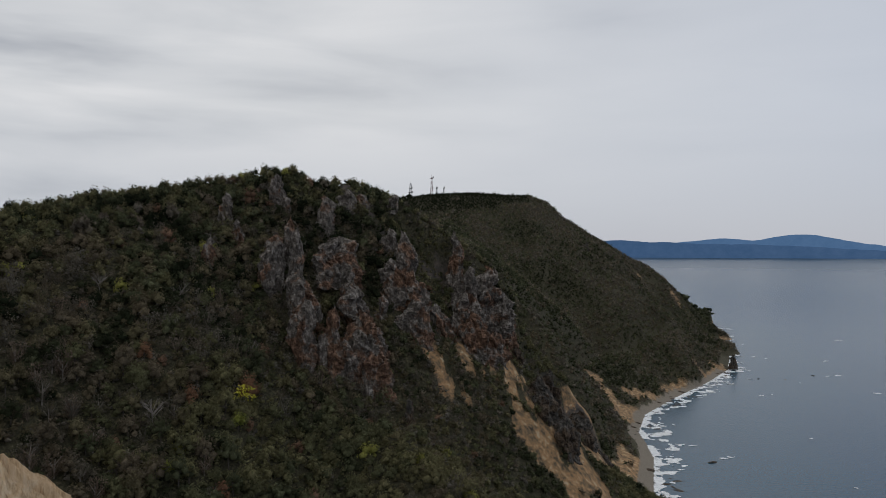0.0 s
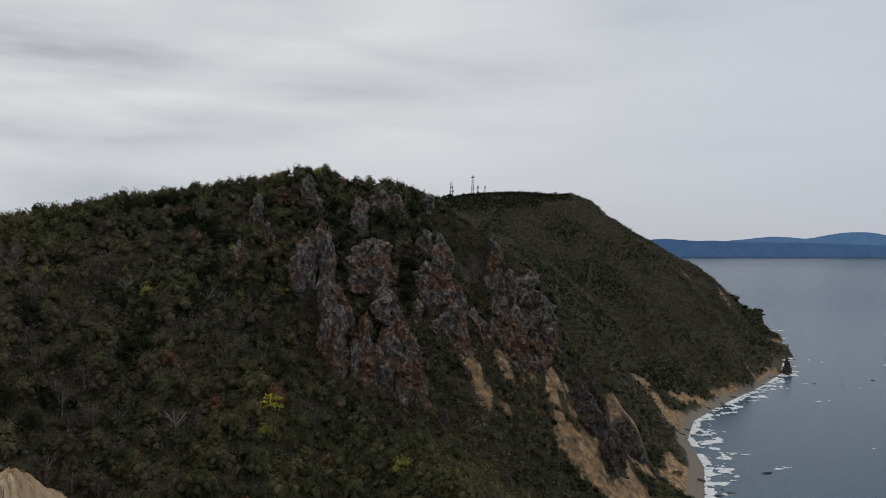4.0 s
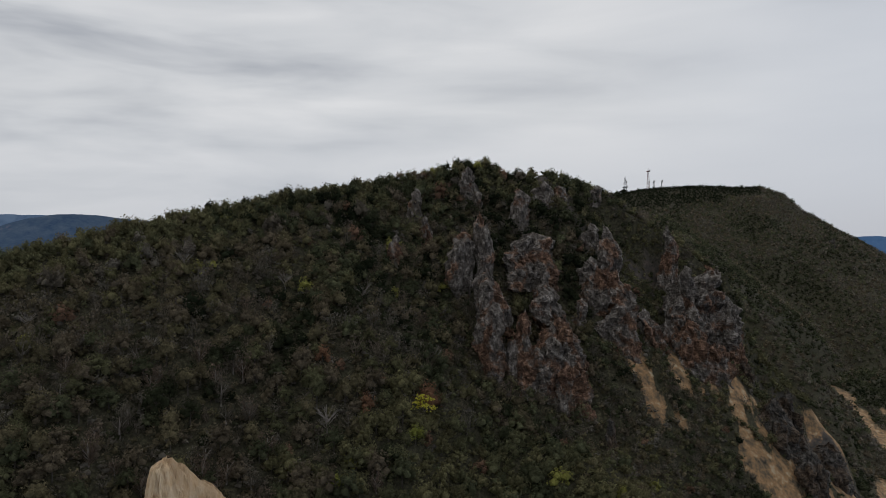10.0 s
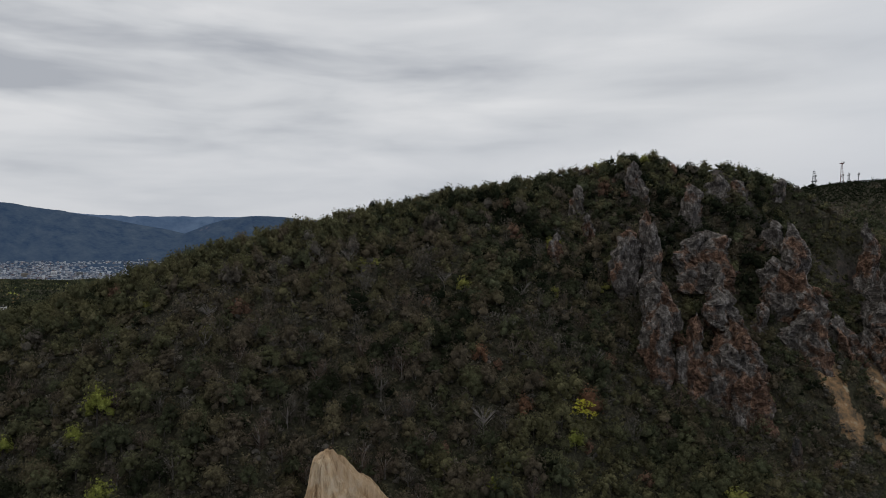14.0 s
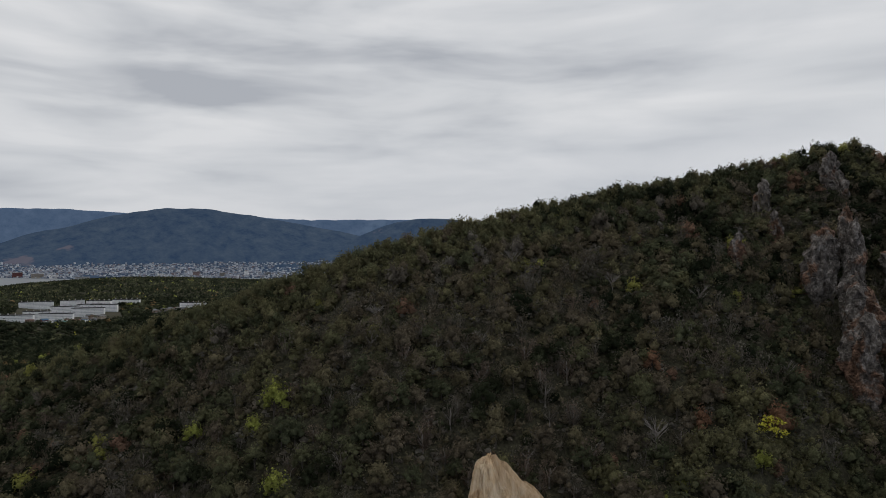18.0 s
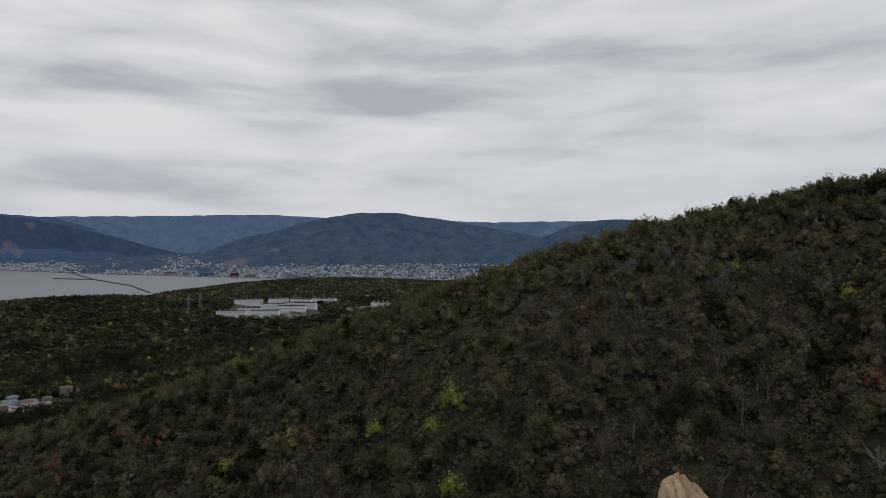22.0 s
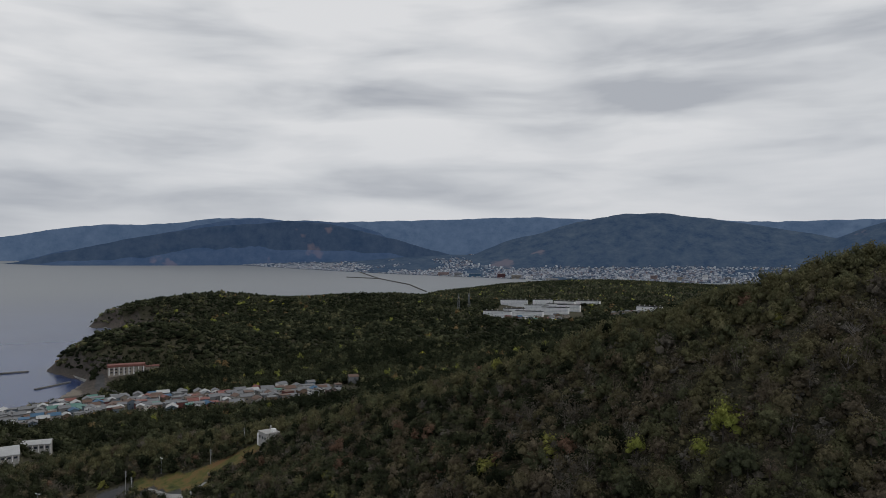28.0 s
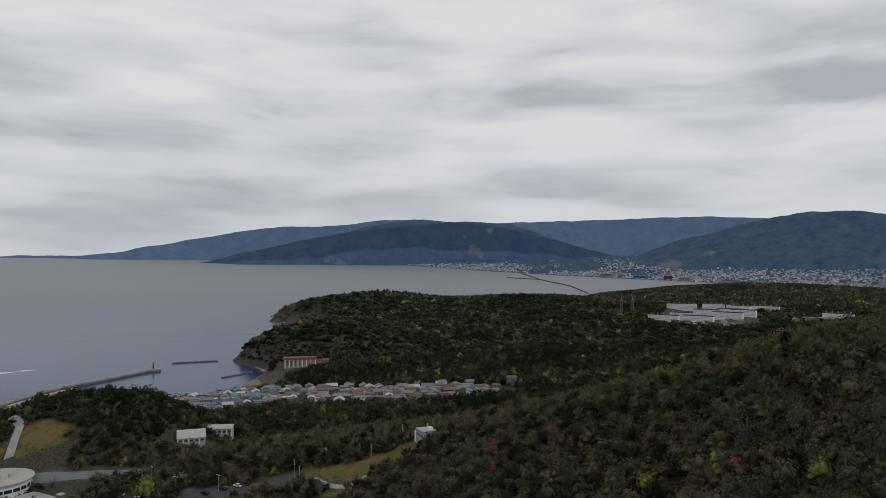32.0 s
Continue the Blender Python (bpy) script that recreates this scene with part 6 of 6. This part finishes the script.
def city_material():
    m = bpy.data.materials.new("far_city_walls")
    t = nodes_of(m)
    N, L = t.nodes.new, t.links.new
    out, b = N("ShaderNodeOutputMaterial"), N("ShaderNodeBsdfPrincipled")
    L(b.outputs[0], out.inputs[0])
    b.inputs["Roughness"].default_value = 0.9
    geo = N("ShaderNodeNewGeometry")
    r = N("ShaderNodeValToRGB")
    r.color_ramp.interpolation = "CONSTANT"
    e = r.color_ramp.elements
    # Wall tones lean to blue-grey, with the distance haze painted in
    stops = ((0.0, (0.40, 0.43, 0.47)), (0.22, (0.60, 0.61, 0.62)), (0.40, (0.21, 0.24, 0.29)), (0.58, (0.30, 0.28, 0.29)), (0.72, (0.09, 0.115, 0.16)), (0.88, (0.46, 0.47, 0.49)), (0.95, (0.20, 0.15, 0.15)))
    while len(e) < len(stops):
        e.new(0.5)
    for k, (p, c) in enumerate(stops):
        e[k].position, e[k].color = p, (*c, 1)
    L(geo.outputs["Random Per Island"], r.inputs[0])
    L(r.outputs[0], b.inputs["Base Color"])
    return m


CITY = city_material()


def city_blocks():
    rng = np.random.default_rng(77)
    n = 24000
    az = rng.uniform(38, 100, n)
    sh = shore_distance(az)
    out = rng.exponential(330, n) + 6
    D = sh + out
    A = np.radians(az)
    X, Y = EYE[0] - np.sin(A) * D, EYE[1] + np.cos(A) * D
    dens = fractal(X, Y, 240, 3, 43) + np.interp(az, [38, 60, 74, 82, 90, 100], [0.30, 0.34, 0.22, 0.10, 0.02, -0.15]) - out / 2400 + 0.12
    ok = (dens > rng.uniform(-0.15, 0.25, n)) & (D < 4650)
    X, Y, D, az = X[ok], Y[ok], D[ok], az[ok]
    m = len(X)
    tall = rng.random(m) < 0.08 * (az < 80)
    S = np.stack([rng.uniform(4, 13, m), rng.uniform(4, 9, m), np.where(tall, rng.uniform(7, 13, m), rng.uniform(2.5, 5, m))], -1)
    C = np.stack([X, Y, city_height(az, D) - 0.5], -1)
    ob = new("city_buildings", boxes_mesh("city_buildings", C, S, rng.uniform(0, 3, m)))
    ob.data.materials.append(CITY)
    tagged(ob, "pale houses and blocks of the city across the bay", "buildings", kind="stuff")


city_blocks()


def harbour_blocks():
    """The large sheds and blocks that stand out along the far waterfront."""
    rows = [(65.0, 40, 30, 24, 16, WHITE, "large white silo building on the far waterfront"), (78.8, 25, 60, 16, 16, WALLS[4], "long pinkish warehouse on the far waterfront"),
            (77.6, 20, 44, 14, 14, WALLS[2], "long grey warehouse on the far waterfront"), (76.3, 25, 60, 14, 14, ROOFS[1], "long blue warehouse on the far waterfront"),
            (74.2, 25, 40, 14, 20, WALLS[3], "dark red warehouse on the far waterfront"), (73.0, 20, 50, 16, 16, WALLS[1], "broad beige hall on the far waterfront"),
            (72.0, 15, 36, 16, 14, WHITE, "white hall on the far waterfront"), (70.2, 8, 60, 12, 8, OFF_WHITE, "white ship shed on the far waterfront"),
            (68.8, 12, 44, 14, 8, ROOFS[1], "blue-roofed market hall on the far waterfront"), (67.3, 20, 40, 12, 8, WALLS[0], "low pale terminal on the far waterfront"),
            (62.5, 80, 30, 14, 20, WALLS[4], "pink apartment tower in the far city"), (60.6, 60, 26, 14, 18, WALLS[1], "beige apartment tower in the far city"),
            (58.8, 90, 24, 12, 22, WHITE, "white apartment tower in the far city"), (57.2, 70, 26, 14, 17, WALLS[2], "grey apartment tower in the far city")]
    for az, out, w, d, h, mat, label in rows:
        D = float(shore_distance(az)) + out
        A = math.radians(az)
        ob = thing("city_block", pose(EYE[0] - math.sin(A) * D, EYE[1] + math.cos(A) * D, float(city_height(np.array(az), np.array(D))), 0, 0, az), label, "building", "waterfront blocks")
        part("wall", box(0, 0, h / 2 - 2, w, d, h + 4), mat, ob)
        part("roof", box(0, 0, h + 0.4, w + 1, d + 1, 0.8), CONCRETE, ob)
        for k in range(3):
            part("window_band", box(0, -d / 2 - 0.05, h * (0.25 + 0.25 * k), w * 0.92, 0.12, h * 0.08), GLASS, ob)


harbour_blocks()

# ---- trees that stand out one by one ----


def mesh_from_tris(name, crown, mat, tint=None):
    me = quads(name, crown[0], crown[1], smooth=True)
    if tint is not None:
        mark(me, "tint", np.full(len(crown[0]), tint))
    me.materials.append(mat)
    return me


def limb(bm, a, b, r0, r1, segs=6):
    a, b = Vector(a), Vector(b)
    q = (b - a).to_track_quat("Z", "Y").to_matrix().to_4x4()
    bmesh.ops.create_cone(bm, cap_ends=False, segments=segs, radius1=r0, radius2=r1, depth=(b - a).length, matrix=Matrix.Translation((a + b) / 2) @ q)


def trunk_bmesh(rng, r0, top, limbs, spread):
    bm = bmesh.new()
    limb(bm, (0, 0, -0.6), (0.05, 0.02, top * 0.55), r0, r0 * 0.7)
    limb(bm, (0.05, 0.02, top * 0.55), (0.0, 0.08, top), r0 * 0.7, r0 * 0.25)
    for k in range(limbs):
        a = rng.uniform(0, 2 * math.pi)
        z = top * rng.uniform(0.4, 0.8)
        limb(bm, (0.03, 0.03, z), (spread * math.cos(a), spread * math.sin(a), z + top * rng.uniform(0.25, 0.5)), r0 * 0.4, r0 * 0.1, 5)
    return bm


TREE_KINDS = [(0.06, "dark green broad-leaved tree on the wooded slope"), (0.17, "green broad-leaved tree on the wooded slope"), (0.28, "mid-green leafy tree among darker ones"),
              (0.38, "olive-green tree turning with autumn"), (0.46, "olive-brown autumn tree on the slope"), (0.54, "brown-leaved autumn tree on the slope"),
              (0.62, "grey-brown half-leafless tree on the slope"), (0.70, "grey leafless tree with fine twigs"), (0.78, "rust-red autumn tree among green ones"), (0.88, "bright yellow-green tree on the slope")]


def tree_kind(k, tint, label):
    rng = np.random.default_rng(500 + k)
    ob = thing("tree", pose(0, 0, 0), label, "tree", "trees on the near slope")
    twiggy = 0.58 < tint < 0.74
    part("trunk", trunk_bmesh(rng, 0.075, 1.5, 4, 0.55), PALE_BARK if twiggy else BARK, ob)
    if twiggy:
        tris = joined([twig_proto(700 + k, 90, 0.022), leafy_crown(720 + k, 5, 150, 0.07, 0)])
    else:
        tris = leafy_crown(740 + k, 10, 330, 0.088)
    c = new("crown", mesh_from_tris("crown", tris, FOLIAGE, tint))
    c.parent = ob
    return ob


KINDS = [tree_kind(k, *row) for k, row in enumerate(TREE_KINDS)]
used = set()
rng = np.random.default_rng(88)
for x, y, z, size, tint in LONE:
    k = min(range(len(TREE_KINDS)), key=lambda q: abs(TREE_KINDS[q][0] - tint))
    tall = float(rng.uniform(0.85, 1.25))
    m = pose(x, y, z - 0.4 * size * 0.6, 0, 0, float(rng.uniform(0, 360)))
    s = Matrix.Diagonal((size, size, size * tall, 1))
    if k in used:
        f = KINDS[k].scale
        copy_thing(KINDS[k], m @ Matrix.Diagonal((size / f[0], size / f[1], size * tall / f[2], 1)))
    else:
        KINDS[k].matrix_basis = m @ s
        used.add(k)
for k, ob in enumerate(KINDS):
    if k not in used:
        for o in (*ob.children_recursive, ob):
            bpy.data.objects.remove(o)


def yellow_tree():
    ob = thing("yellow_tree", pose(-66, 238, ground_at(-66, 238) - 1) @ Matrix.Diagonal((3.6, 3.6, 4.2, 1)), "bright yellow autumn tree with open layered crown", "tree")
    rng = np.random.default_rng(9)
    part("trunk", trunk_bmesh(rng, 0.06, 1.5, 6, 0.7), PALE_BARK, ob)
    tris = []
    for a, rr, z in ((0, 0.0, 2.35), (0.4, 0.55, 2.1), (2.3, 0.6, 2.05), (3.9, 0.55, 1.9), (5.2, 0.6, 1.75), (1.4, 0.65, 1.55), (3.1, 0.75, 1.45), (0.2, 0.7, 1.5)):
        c = np.array([rr * math.cos(a), rr * math.sin(a), z])
        pts = c + rng.normal(0, 1, (44, 3)) * np.array([0.24, 0.24, 0.07])
        tris.append(leaf_tris(pts, np.tile([0, 0, 1.0], (44, 1)), 0.10, rng))
    c = new("crown", mesh_from_tris("crown", joined(tris), FOLIAGE, 1.0))
    c.parent = ob
    c["label"] = "tiers of bright yellow leaves"


def bare_tree(x, y, size, label):
    ob = thing("bare_tree", pose(x, y, ground_at(x, y) - 1) @ Matrix.Diagonal((size, size, size, 1)), label, "tree", "leafless pale trees")
    rng = np.random.default_rng(int(abs(x)) + 3)
    part("trunk", trunk_bmesh(rng, 0.05, 1.3, 3, 0.5), PALE_BARK, ob)
    bm = bmesh.new()
    for k in range(16):
        a = 2 * math.pi * k / 16 + rng.uniform(-0.2, 0.2)
        z0 = rng.uniform(0.6, 1.3)
        s = rng.uniform(0.55, 0.95)
        tip = (s * math.cos(a), s * math.sin(a), z0 + rng.uniform(0.5, 1.1))
        limb(bm, (0, 0, z0), tip, 0.03, 0.012, 4)
        for j in range(3):
            b = a + rng.uniform(-0.8, 0.8)
            f = rng.uniform(0.4, 0.8)
            p = (tip[0] * f, tip[1] * f, z0 + (tip[2] - z0) * f)
            limb(bm, p, (p[0] + 0.4 * math.cos(b), p[1] + 0.4 * math.sin(b), p[2] + rng.uniform(0.25, 0.5)), 0.014, 0.006, 3)
    part("branch_fan", bm, PALE_BARK, ob, "fan of pale leafless branches")


yellow_tree()
lime = thing("tree", pose(-352, -98, ground_at(-352, -98) - 1) @ Matrix.Diagonal((5.2, 5.2, 6.0, 1)), "large yellow-green tree at the meadow's edge", "tree")
part("trunk", trunk_bmesh(np.random.default_rng(71), 0.07, 1.5, 6, 0.6), BARK, lime)
lime_crown = new("crown", mesh_from_tris("crown", leafy_crown(760, 12, 420, 0.08), FOLIAGE, 0.88))
lime_crown.parent = lime
bare_tree(-88, 217, 4.0, "leafless pale tree with a rounded fan of branches")
for x, y, s in ((-96, 262, 3.4), (-120, 250, 3.2), (-70, 262, 3.0), (-138, 205, 3.0), (-150, 236, 3.2), (-168, 190, 3.0)):
    bare_tree(x, y, s, "thin leafless pale tree rising from the wood")
